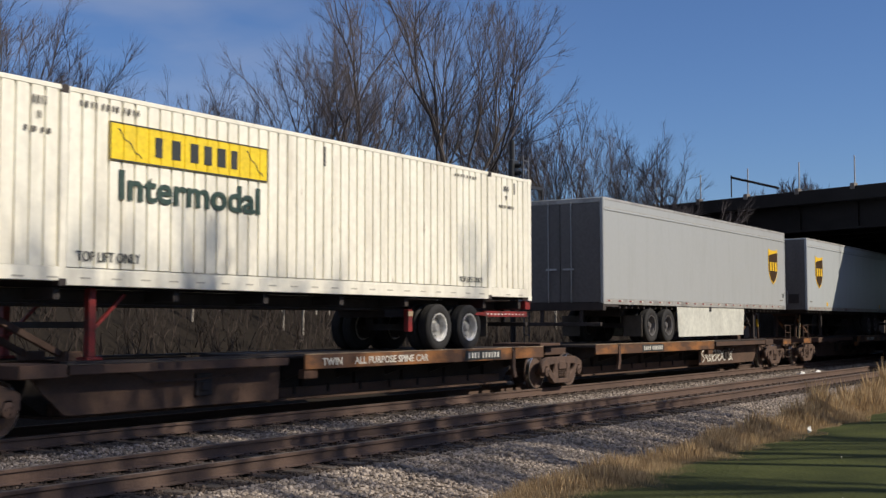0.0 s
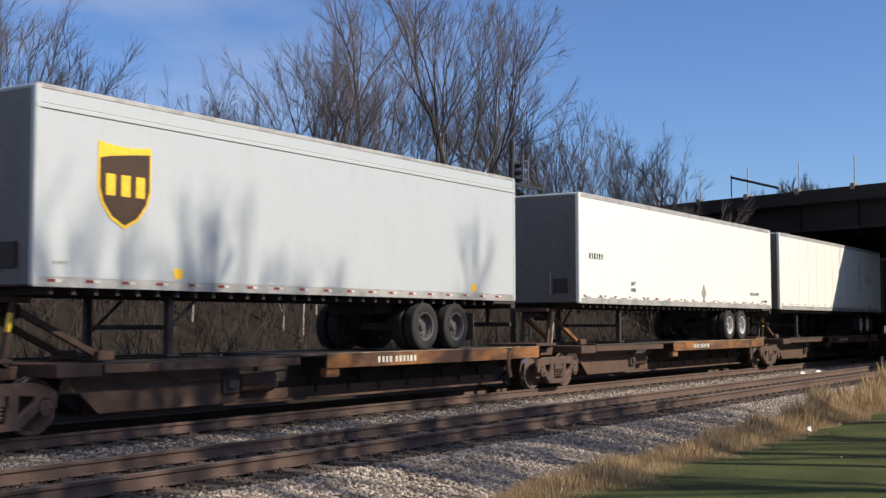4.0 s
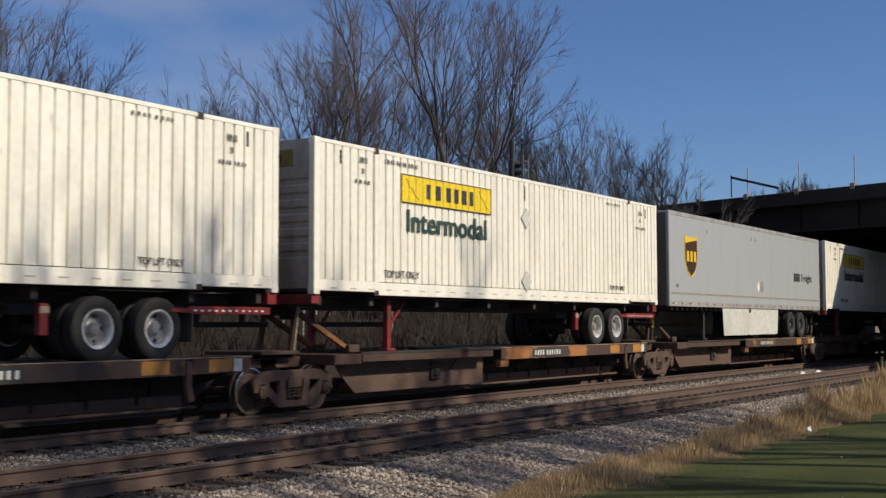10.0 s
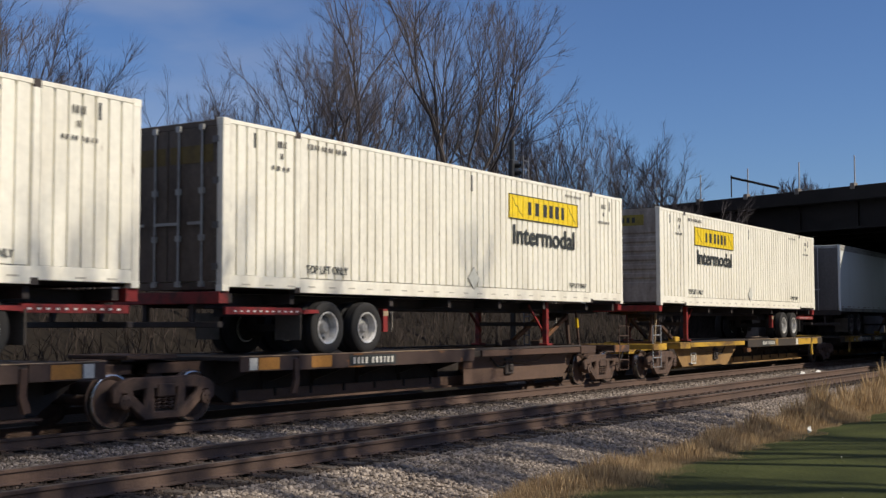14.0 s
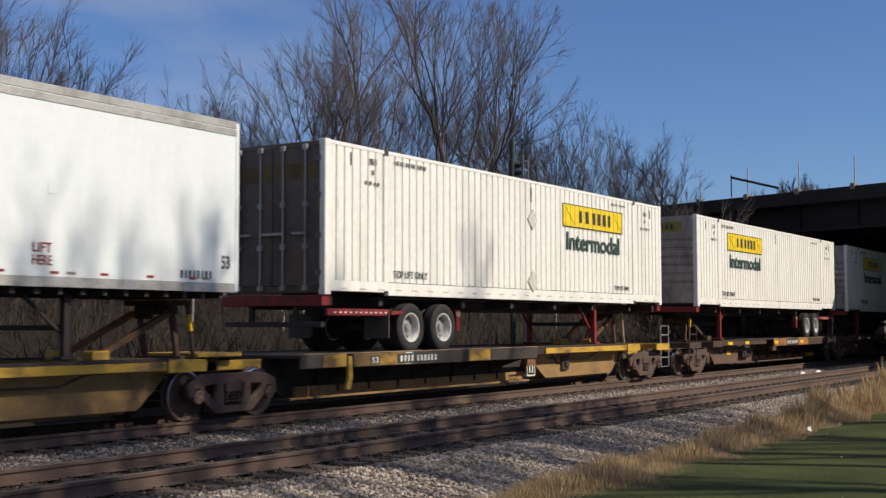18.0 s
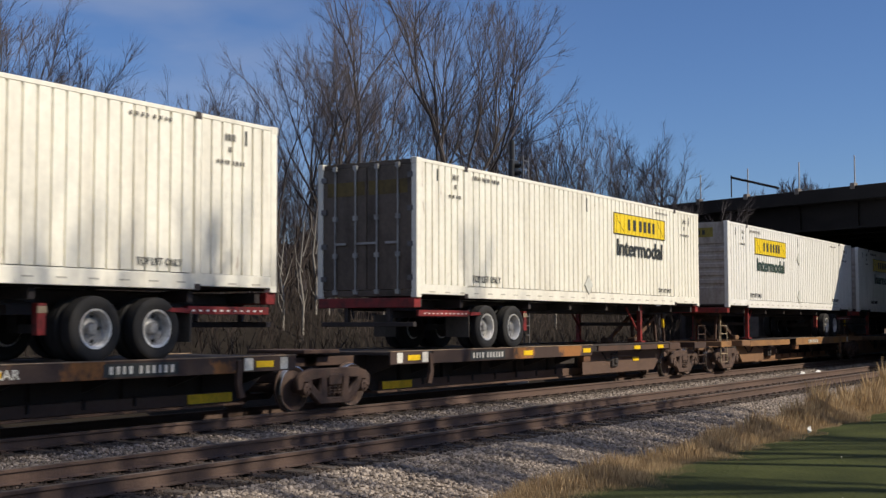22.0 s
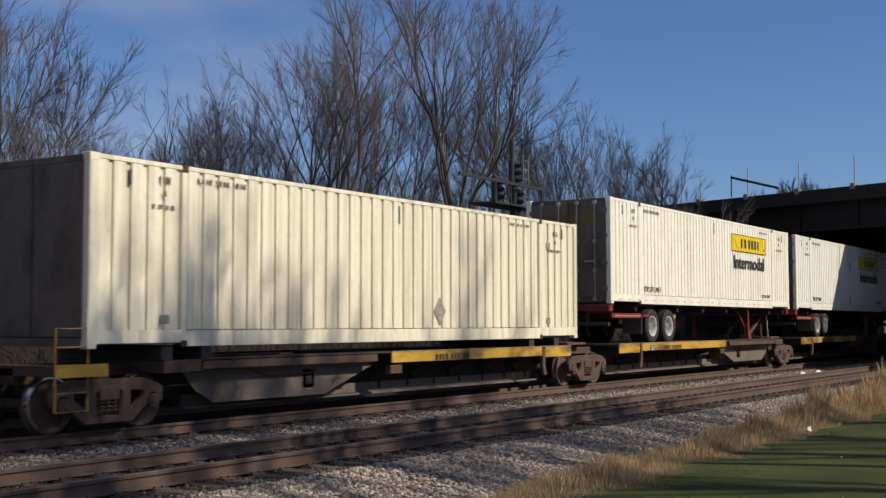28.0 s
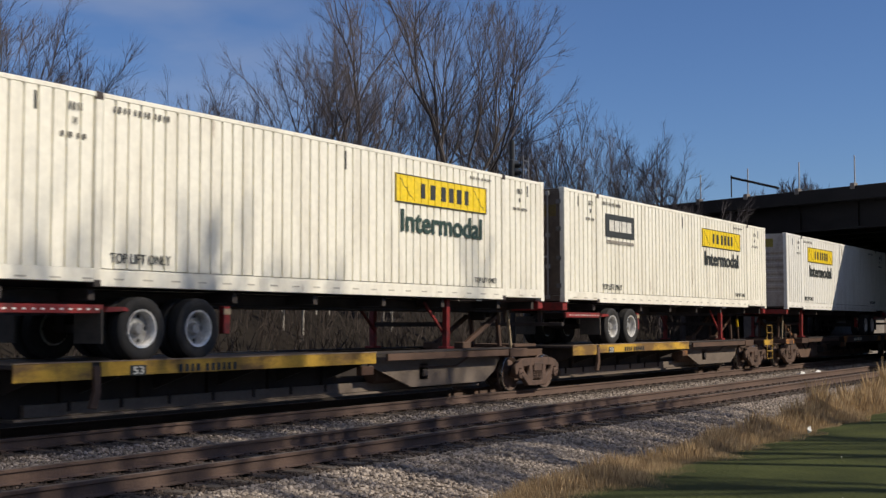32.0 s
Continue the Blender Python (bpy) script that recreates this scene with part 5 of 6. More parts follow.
def bed(x0, x1, y0, y1, lo, hi, power=1.0):
    def place(g, n):
        x = x0 + (x1 - x0) * g.random(n) ** power
        y = y0 + (y1 - y0) * g.random(n)
        z = np.interp(y, [p[0] for p in PROFILE], [p[1] for p in PROFILE])
        r = lo + (hi - lo) * g.random(n) ** 1.6
        s = np.stack([r * (0.8 + 0.5 * g.random(n)), r * (0.7 + 0.4 * g.random(n)), r * (0.6 + 0.4 * g.random(n))], -1)
        return np.stack([x, y, z + r * 0.25], -1), s, g.random(n) * 6.28
    return place


scatter("shoulder_ballast", "loose grey crushed stone on the track shoulder", "ballast", STONE, ROCK_V, ROCK_F, bed(3, 58, 7.0, 9.32, 0.018, 0.040, 1.4), 34000, 1)
scatter("ballast_between_tracks", "loose grey crushed stone between the tracks", "ballast", STONE, ROCK_V, ROCK_F, bed(7, 75, 12.4, 14.02, 0.018, 0.040, 1.4), 16000, 2)
scatter("dusty_ballast", "brake-dusted brown stone beside the far track", "ballast", DUSTSTONE, ROCK_V, ROCK_F, bed(7, 75, 13.85, 14.5, 0.018, 0.034, 1.4), 6000, 4)
scatter("ballast_between_rails", "dark fouled stone between the ties", "ballast", DARKSTONE, ROCK_V, ROCK_F, bed(6, 55, 9.40, 12.1, 0.022, 0.038, 1.5), 17000, 3)

# ---- tracks ----
RAIL = [(-0.075, -0.175), (0.075, -0.175), (0.075, -0.163), (0.014, -0.145), (0.009, -0.05), (0.036, -0.040), (0.037, -0.006), (0.030, -0.002), (-0.030, -0.002), (-0.037, -0.006), (-0.036, -0.040), (-0.009, -0.05), (-0.014, -0.145), (-0.075, -0.163)]


def tie_mesh():
    return Shape().box(-0.115, 0.115, -1.3, 1.3, -0.36, -0.192).mesh("tie", TIE, 0.012)


def plate_mesh():
    s = Shape()
    for y in (-0.755, 0.755):
        s.box(-0.10, 0.10, y - 0.17, y + 0.17, -0.192, -0.178)
        for dx in (-0.06, 0.06):
            for dy in (-0.088, 0.088):
                s.box(dx - 0.010, dx + 0.010, y + dy - 0.016, y + dy + 0.016, -0.18, -0.158)
    return s.mesh("tie_plate_pair", PLATE)


def railway(y, label):
    t = tagged(new("railway_track"), label, "railway track", kind="structure")
    t.matrix_basis = pose(0, y, 0)
    for s in (-0.755, 0.755):
        r = part("rail", Shape().prism([(a + s, b) for a, b in RAIL], "x", -120, 700), RAILSIDE, t, "rust-brown steel rail")
        part("rail_head", Shape().prism([(s - 0.029, -0.003), (s + 0.029, -0.003), (s + 0.027, 0.0), (s - 0.027, 0.0)], "x", -120, 700), RAILTOP, r, "worn bright rail head")
    g = random.Random(int(y * 10))
    for i in range(112):
        piece("tie", shared(("tie",), tie_mesh), t, "", pose(4 + i * 0.53, g.uniform(-0.05, 0.05), g.uniform(-0.012, 0.006), 0, 0, g.uniform(-0.8, 0.8)))
        piece("tie_plate_pair", shared(("plate",), plate_mesh), t, "", pose(4 + i * 0.53, 0, 0))
    return t


railway(NEAR_Y, "empty near track with rusty rails on worn wooden ties")
railway(TRAIN_Y, "far track with rails on wooden ties under the train")

# ---- the train ----
FLOOR_Z, DECK_Z = 2.175, 1.072


def stop(t):
    """How far the train has come at t seconds."""
    q = (t - 16) / 16
    return 13.71187 * t + 1.2099 * q ** 2 - 0.3933 * q ** 3 - 1.2542 * q ** 4


MOVING = []


def at_train(ob, x, z):
    MOVING.append((ob, x, z))


def boxload(x, paint, logo, placard=0, square=False, kind="ribbed", ink=INK, red=True, dz=0.0):
    rear = "right" if logo == "left" else "left"
    c = container(pose(x, TRAIN_Y, FLOOR_Z + dz), paint, logo, rear, ink, kind, placard, square)
    at_train(c, x, FLOOR_Z + dz)
    w = (12.08, 13.32) if rear == "right" else (2.92, 4.16)
    h = chassis(pose(x, TRAIN_Y, FLOOR_Z + dz), rear, red, 2.78 if rear == "right" else 12.15, w)
    at_train(h, x, FLOOR_Z + dz)


def van(x, *args, **kw):
    at_train(trailer(pose(x, TRAIN_Y, DECK_Z), *args, **kw), x, DECK_Z)


def shield_marks(t, z0):
    bars_on(t, "stencil_strip", 0.35, z0 + 0.3, 0.28, 0.05, 4, FADED)
    part("label_patch", Shape().box(2.75, 2.95, -1.308, -1.30, z0 + 0.16, z0 + 0.32), GOLD, t, "small yellow patch")
    part("label_patch", Shape().box(11.9, 12.1, -1.308, -1.30, z0 + 0.16, z0 + 0.32), GOLD, t, "small yellow patch")


def u1_marks(t, z0):
    bars_on(t, "stencil_strip", 15.45, z0 + 0.28, 0.4, 0.05, 4, FADED)
    piece("lettering", lettering("53", INK, 0.22, 0.14), t, "53", pose(15.75, -1.306, z0 + 0.42))


def c_marks(t, z0):
    part("label_patch", Shape().box(3.95, 4.2, -1.308, -1.30, z0 + 0.20, z0 + 0.40), GOLD, t, "small yellow patch")
    part("label_patch", Shape().box(8.75, 8.95, -1.308, -1.30, z0 + 0.14, z0 + 0.30), GOLD, t, "small yellow patch")
    bars_on(t, "stencil_strip", 12.4, z0 + 2.18, 0.95, 0.10, 8, FADED)
    bars_on(t, "stencil_strip", 0.45, z0 + 0.34, 0.2, 0.07, 3, FADED)


def u4_marks(t, z0):
    bars_on(t, "stencil_strip", 0.6, z0 + 1.15, 0.9, 0.16, 6)
    piece("lettering", lettering("LIFT", INK, 0.32, 0.10), t, "LIFT", pose(3.3, -1.306, z0 + 0.52))
    piece("lettering", lettering("HERE", INK, 0.36, 0.10), t, "HERE", pose(3.28, -1.306, z0 + 0.34))
    bars_on(t, "stencil_strip", 13.55, z0 + 0.42, 1.0, 0.11, 9)
    piece("lettering", lettering("LIFT HERE", INK, 0.55, 0.07), t, "LIFT HERE", pose(14.85, -1.306, z0 + 0.2))
    diamond(t, 9.0, z0 + 0.42, 0.27, FADED, "bare metal diamond placard holder")
    q = Shape()
    for i in range(20):
        a = 0.3 + i * 0.77
        q.box(a, a + 0.42, -1.306, -1.30, z0 + 0.13, z0 + 0.155)
    part("slot_row", q, FADED, t, "thin dark slots above the bottom rail")


def b_marks(t, z0):
    q = Shape()
    n = 14
    for k in range(2):
        cx, cz, r = 11.95, z0 + 1.15 + 0.62 * k, 0.36
        q.prism([(cx + r * math.cos(2 * math.pi * i / n), cz + r * 0.9 * math.sin(2 * math.pi * i / n)) for i in range(n)], "y", -1.306, -1.3005)
    q.box(12.8, 14.2, -1.306, -1.3005, z0 + 1.25, z0 + 1.65)
    part("ghost_lettering", q, mat("faint_logo_ghost", (0.68, 0.66, 0.60), 0.5, fine=9), t, "faint grey trace of a removed sign")
    part("notice_plate", Shape().box(13.6, 13.8, -1.308, -1.30, z0 + 0.18, z0 + 0.3), FADED, t, "small plate")


def f_marks(t, z0):
    piece("lettering", lettering("Freight", INK, 1.42, 0.38), t, "the word Freight in black", pose(13.65, -1.306, z0 + 1.00))
    part("lettering_strip", blocks(12.62, z0 + 1.07, 0.82, 0.31, (1, 1, 1), -1.303), INK, t, "three plain black bars")
    piece("lettering", lettering("53", INK, 0.2, 0.1), t, "53", pose(0.55, -1.306, z0 + 0.55))
    part("lower_line", Shape().box(0.15, 16.0, -1.306, -1.30, z0 + 0.34, z0 + 0.40), FADED, t, "dull strip along the lower side")
    n = 16
    part("round_mark", Shape().prism([(8.75 + 0.2 * math.cos(6.2832 * i / n), z0 + 0.75 + 0.2 * math.sin(6.2832 * i / n)) for i in range(n)], "y", -1.306, -1.30), FADED, t, "round grey mark")
    diamond(t, 8.35, z0 + 0.75, 0.2, WHITETAPE, "white diamond placard")
    part("vent", Shape().box(3.2, 3.3, -1.31, -1.30, z0 + 2.35, z0 + 2.47).box(7.6, 7.7, -1.31, -1.30, z0 + 2.35, z0 + 2.47).box(8.05, 8.15, -1.31, -1.30, z0 + 2.35, z0 + 2.47), FADED, t, "small square vents")


def j_marks(t, z0):
    diamond(t, 8.6, z0 + 0.62, 0.30, FADED, "grey diamond placard holder")
    for word, dz in (("LIFT", 0.46), ("HERE", 0.28)):
        piece("lettering", lettering(word, REDTAPE, 0.34, 0.14), t, f"{word} in dull red stencil letters", pose(12.0, -1.306, z0 + dz))
    part("access_plate", Shape().box(12.25, 12.45, -1.306, -1.300, z0 + 1.30, z0 + 1.52), COOLWHITE, t, "small flush access plate", 0.003)
    bars_on(t, "stencil_strip", 14.9, z0 + 0.18, 0.75, 0.13, 8)
    piece("lettering", lettering("53", INK, 0.2, 0.22), t, "53", pose(15.85, -1.306, z0 + 0.36))
    part("cap_band", Shape().box(0.1, 16.2, -1.312, -1.302, z0 + 2.62, z0 + 2.73), ALU, t, "dull metal cap along the roof edge")


def loads():
    boxload(10.38, CREAM, "left", ink=GREENINK)
    van(30.58, 16.15, "left", VANGREY, SHADEDEND, (3.35, 4.62), 13.3, "light grey box trailer with a shield badge and side skirt", skirt=(5.3, 11.5, 1), badge=14.15, rim=DARKRIM, extras=u1_marks)
    van(49.67, 13.70, "right", VANWHITE, SHADEDEND, (10.06, 11.28), 3.0, "white box trailer with a shield badge near its front", badge=1.16, rim=DARKRIM, extras=shield_marks)
    van(66.77, 13.90, "right", VANWHITE, SHADEDEND, (10.10, 11.32), 3.0, "white box trailer with a shield badge near its front", badge=1.16, rim=DARKRIM, extras=shield_marks)
    van(84.05, 15.90, "right", REEFER, SHADEDEND, (11.5, 12.74), 3.2, "plain white insulated box trailer", cornice=False, rim=RIM, extras=u4_marks)
    van(101.02, 15.95, "right", REEFER, SHADEDEND, (12.12, 13.34), 3.14, "white panelled box trailer with thin grey seams", cornice=False, panels=13, rim=RIM, extras=b_marks)
    van(121.55, 13.45, "left", VANPALE, SHADEDEND, (2.76, 4.04), 10.2, "pale grey box trailer with a shield badge", badge=11.42, rim=DARKRIM, extras=c_marks)
    boxload(137.92, CREAM, "left")
    boxload(155.08, CREAM, "left", placard=2, ink=GREENINK)
    van(172.15, 16.17, "right", VANGREY, SHADEDEND, (12.36, 13.65), 3.65, "light grey freight trailer with a shield badge and side skirt", cornice=False, skirt=(4.69, 10.7, 1), badge=1.27, rim=DARKRIM, extras=f_marks)
    boxload(189.33, CREAM, "left")
    boxload(207.33, CREAM, "right", placard=1)
    boxload(226.18, CREAM, "left", placard=1)
    van(246.30, 16.28, "left", COOLWHITE, SHADEDEND, (1.92, 3.17), 12.9, "plain white box trailer with a grey roof edge", cornice=False, rim=DARKRIM, extras=j_marks)
    boxload(264.95, WHITE, "right", placard=2, ink=GREENINK)
    boxload(284.06, WHITE, "left", ink=GREENINK)
    boxload(302.38, CREAM, "left", ink=GREENINK)
    boxload(322.98, CREAM, "right", placard=1)
    boxload(341.87, WHITE, "left", placard=2, ink=GREENINK)
    boxload(359.28, WHITE, "left", ink=GREENINK)
    boxload(377.68, CREAM, "right", kind="smooth")
    c = container(pose(396.54, TRAIN_Y, 1.26), BEIGE, "", "left", INK, "bare")
    at_train(c, 396.54, 1.26)
    boxload(414.77, CREAM, "right")
    boxload(431.90, WHITE, "right", placard=2)
    boxload(449.02, CREAM, "right", ink=GREENINK)
    boxload(466.29, CREAM, "right", square=True)
    boxload(485.00, WHITE, "left")
    boxload(502.90, CREAM, "left")


def cars():
    rows = [("rust", (10.75, 28.60, 46.13), "RL"), ("rust", (50.33, 66.35, 83.32, 100.52, 117.68, 134.21), "RRRRL"), ("dark", (138.47, 154.84, 171.90, 188.99, 206.32, 222.64), "RRRRL"),
            ("yellow", (226.84, 244.73, 262.76, 280.43), "RLL"), ("dark", (284.56, 301.87, 320.55, 338.44), "RRL"), ("tan", (342.34, 358.85, 376.37, 393.07), "RRL"),
            ("grey", (397.20, 413.80, 430.96, 448.05, 465.25, 481.90), "RLLLL"), ("dark", (486.0, 503.2, 520.5), "RL")]
    k = 0
    for style, at, plats in rows:
        for i, p in enumerate(plats):
            k += 1
            low = style == "grey" and i == 0
            c = spine_car(pose(at[i], TRAIN_Y, 0), at[i + 1] - at[i], "left" if p == "L" else "right", style, i == 0, i == len(plats) - 1, k,
                          words="ALL PURPOSE SPINE CAR" if k in (14, 20, 28) else "TWIN      ALL PURPOSE SPINE CAR" if k in (1, 17) else "", reflectors=at[0] == 284.56, graffiti=k == 2, low=low)
            at_train(c, at[i], 0)
            if low:
                for x in (1.0, 1.9, 13.1, 14.4):
                    part("pedestal", Shape().box(x - 0.12, x + 0.12, -1.25, 1.25, 1.05, 1.262), DARKSTEEL, c, "low pedestal under the container")


loads()
cars()


# ---- road bridge over the line ----
def bridge():
    """Skewed across the tracks; its long axis runs 20 degrees off square."""
    b = tagged(new("road_bridge"), "dark girder road bridge crossing over the tracks", "bridge")
    b.matrix_basis = pose(52.8, 0, 0, 0, 0, -20.0)
    # in its own space y runs along the deck, x across it, away from the viewer
    part("deck", Shape().box(0.0, 27.0, -70, 90, 7.35, 7.75), CONCRETE, b, "stained concrete deck", 0.02)
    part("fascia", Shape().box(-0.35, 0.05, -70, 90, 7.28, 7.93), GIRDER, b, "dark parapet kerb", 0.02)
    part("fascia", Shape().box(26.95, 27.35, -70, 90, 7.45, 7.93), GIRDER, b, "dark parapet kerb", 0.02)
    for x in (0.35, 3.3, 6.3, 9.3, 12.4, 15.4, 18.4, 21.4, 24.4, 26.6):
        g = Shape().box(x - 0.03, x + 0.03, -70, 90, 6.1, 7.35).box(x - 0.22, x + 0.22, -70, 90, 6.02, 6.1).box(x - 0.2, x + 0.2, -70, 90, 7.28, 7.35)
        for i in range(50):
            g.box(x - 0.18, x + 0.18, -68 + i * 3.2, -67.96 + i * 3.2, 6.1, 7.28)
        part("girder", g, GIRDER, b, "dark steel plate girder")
    c, s = math.cos(radians(20)), math.sin(radians(20))
    # the near wall is out of view, added to darken the underpass
    for y, x0, x1 in ((7.6, 56.2, 84.0), (20.3, 61.0, 88.0)):  # the pier walls run along the tracks, aslant to the deck
        ring = [((x - 52.8) * c - v * s, (x - 52.8) * s + v * c) for x, v in ((x0, y - 0.4), (x1, y - 0.4), (x1, y + 0.4), (x0, y + 0.4))]
        part("pier", Shape().prism(ring, "z", -1.5, 6.02), CONCRETE, b, "stained concrete pier wall", 0.05)
    part("pier", Shape().box(0.2, 26.6, 41.55, 42.45, -1.5, 6.02), CONCRETE, b, "stained concrete pier wall", 0.05)
    for i in range(12):
        y = 9.0 + i * 3.05
        s = part("railing_post", Shape().tube([(-0.15, y, 8.0), (-0.15, y, 9.35)], 0.035, 8), GALV, b, "thin galvanised post")
        part("foot", Shape().box(-0.40, -0.1, y - 0.12, y + 0.12, 7.78, 8.06), CONCRETE, s, "pale block at the foot of the post", 0.02)
    broken = Shape().tube([(-0.2, 19.3, 8.20), (-0.2, 22.2, 9.0)], 0.06, 8).tube([(-0.2, 22.2, 9.1), (-0.2, 22.2, 8.0)], 0.035, 6)
    part("sloping_rail", broken, GIRDER, b, "sloping end of a guard rail")


bridge()


def embankment():
    """The earth approach that carries the road up to the bridge beyond the far bank."""
    s = Shape()
    c, q = math.cos(radians(20)), math.sin(radians(20))
    def at(u, v, z):
        return (52.8 + u * c + v * q, -u * q + v * c, z)
    pts = [(-1.0, 44, 7.4), (28.0, 44, 7.4), (28.0, 140, 8.0), (-1.0, 140, 8.0), (-13.0, 36, 0.6), (40.0, 36, 0.6), (40.0, 150, 1.0), (-13.0, 150, 1.0)]
    s.add([at(*p) for p in pts], [(0, 1, 2, 3), (0, 4, 5, 1), (1, 5, 6, 2), (2, 6, 7, 3), (3, 7, 4, 0), (4, 7, 6, 5)])
    # unseen near-side slope, added to hold sky light off the underpass
    near = [(54.6, 7.2, 7.3), (90.0, 7.2, 7.3), (70.0, -90, 8.0), (22.0, -90, 8.0), (44.5, 7.2, -0.5), (100.0, 7.2, -0.5), (84.0, -100, -0.5), (8.0, -100, -0.5)]
    s.add(near, [(0, 3, 2, 1), (0, 1, 5, 4), (1, 2, 6, 5), (2, 3, 7, 6), (3, 0, 4, 7), (4, 5, 6, 7)])
    me = s.mesh("road_embankment", mat("leaf_littered_earth", (0.085, 0.062, 0.042), 0.95, dark=(0.04, 0.03, 0.02), amount=0.8, scale=(0.5, 0.5, 0.5), fine=6, bump=0.5))
    tagged(new("road_embankment", me), "leaf-littered road embankment, its unseen near slope added to block light", "embankment", kind="structure")


embankment()


# ---- signal mast beyond the far track ----
def signal_mast():
    x, y = 36.2, 20.2
    s = tagged(new("signal_mast"), "dark railway signal mast with heads, ladder and platform", "signal")
    s.matrix_basis = pose(x, y, -0.6)
    part("mast", Shape().tube([(0, 0, 0), (0, 0, 8.4)], 0.09, 10), SIGNAL, s, "dark steel mast")
    part("foundation", Shape().box(-0.4, 0.4, -0.4, 0.4, -0.3, 0.3), CONCRETE, s, "concrete foundation", 0.03)
    part("platform", Shape().box(-2.0, 1.3, -0.5, 0.5, 6.10, 6.17).box(-4.2, 1.3, -0.52, -0.44, 6.78, 6.88), SIGNAL, s, "dark platform with rails")
    for px in (-2.0, -1.0, 0.2, 1.2):
        part("platform_post", Shape().tube([(px, -0.5, 6.1), (px, -0.5, 6.85)], 0.025, 6), SIGNAL, s)
    for hz, hx in ((7.25, -0.25), (6.3, -0.1), (6.6, -1.4)):
        h = part("signal_head", Shape().box(hx - 0.22, hx + 0.22, -0.28, -0.1, hz - 0.45, hz + 0.45), SIGNAL, s, "black signal head", 0.03)
        for k in (-0.25, 0.0, 0.25):
            part("lens_hood", Shape().turn([(0.085, -0.28), (0.085, -0.45), (0.075, -0.45), (0.075, -0.28)], (hx, 0, hz + k), n=12, closed=True), SIGNAL, h, "round black hood")
    la = Shape().tube([(0.22, -0.3, 0.4), (0.22, -0.3, 7.9)], 0.025, 6).tube([(0.58, -0.3, 0.4), (0.58, -0.3, 7.9)], 0.025, 6)
    for i in range(24):
        la.tube([(0.22, -0.3, 0.6 + i * 0.31), (0.58, -0.3, 0.6 + i * 0.31)], 0.018, 5)
    part("ladder", la, DARKRIM, s, "dark metal ladder")


signal_mast()


# ---- bare trees ----
def spike(s, p, q, r):
    """A twig that runs to a point."""
    d = (q - p).normalized()
    u = d.cross(Vector((0.31, 0.92, 0.23)) if abs(d.y) < 0.9 else Vector((1, 0, 0))).normalized()
    w = u.cross(d)
    s.add([p + u * r, p - u * (0.5 * r) + w * (0.87 * r), p - u * (0.5 * r) - w * (0.87 * r), q], [(0, 1, 3), (1, 2, 3), (2, 0, 3)])


def aside(g, d, w):
    """A way that leaves d by the angle w, to a random side."""
    a = g.random() * 6.2832
    v = Vector((math.cos(a), math.sin(a), 0.15 * math.sin(3 * a)))
    v = (v - d * v.dot(d)).normalized()
    return (d * math.cos(w) + v * math.sin(w)).normalized()


def spray(g, s, p, d, length, fine):
    """A crooked twig with two or three finer ones."""
    m = p + d * (length * 0.5)
    e = m + (d + Vector((g.gauss(0, 0.2), g.gauss(0, 0.2), 0.15))).normalized() * (length * 0.5)
    spike(s, p, m + d * (length * 0.12), fine * 1.15)
    spike(s, m, e, fine)
    for k in range(2):
        b = p.lerp(m, 0.35 + 0.6 * g.random())
        spike(s, b, b + aside(g, d, g.uniform(0.35, 0.75)) * (length * g.uniform(0.35, 0.6)), fine * 0.85)


def bough(g, s, p, d, r, length, fine, stop_at, keep, sprays, up):
    """A winding limb that forks at its end, again and again, down to twigs."""
    n = 4 if r > 0.03 else 3
    pts, rad = [p], [r]
    bend = Vector((g.gauss(0, 0.06), g.gauss(0, 0.06), 0))
    for i in range(n):
        d = (d + bend * math.cos(i * 1.6) + Vector((g.gauss(0, 0.075), g.gauss(0, 0.075), up + g.gauss(0, 0.04)))).normalized()
        p = p + d * (length / n)
        pts.append(p)
        rad.append(max(fine, r * (1 - 0.24 * (i + 1) / n)))
    s[0 if r > 0.03 else 1].tube(pts, rad, 6 if r > 0.04 else 4 if r > 0.02 else 3)
    last = r < stop_at
    for k in range(sprays + 2 if last else sprays if r < 0.05 else 0):
        f = 0.2 + 0.8 * g.random()
        i = min(n - 1, int(f * n))
        spray(g, s[1], pts[i].lerp(pts[i + 1], f * n - i), aside(g, (pts[i + 1] - pts[i]).normalized(), g.uniform(0.10, 0.55)), g.uniform(0.5, 1.15), fine)
    if last:
        return
    forks = 3 if g.random() < 0.28 else 2
    for k in range(forks):
        w = g.uniform(0.04, 0.18) if k == 0 else g.uniform(0.30, 0.60)
        bough(g, s, p, aside(g, d, w), r * (g.uniform(0.72, 0.80) if k == 0 else g.uniform(0.50, 0.68)), length * (keep if k == 0 else keep * g.uniform(0.72, 1.0)), fine, stop_at, keep, sprays, up)


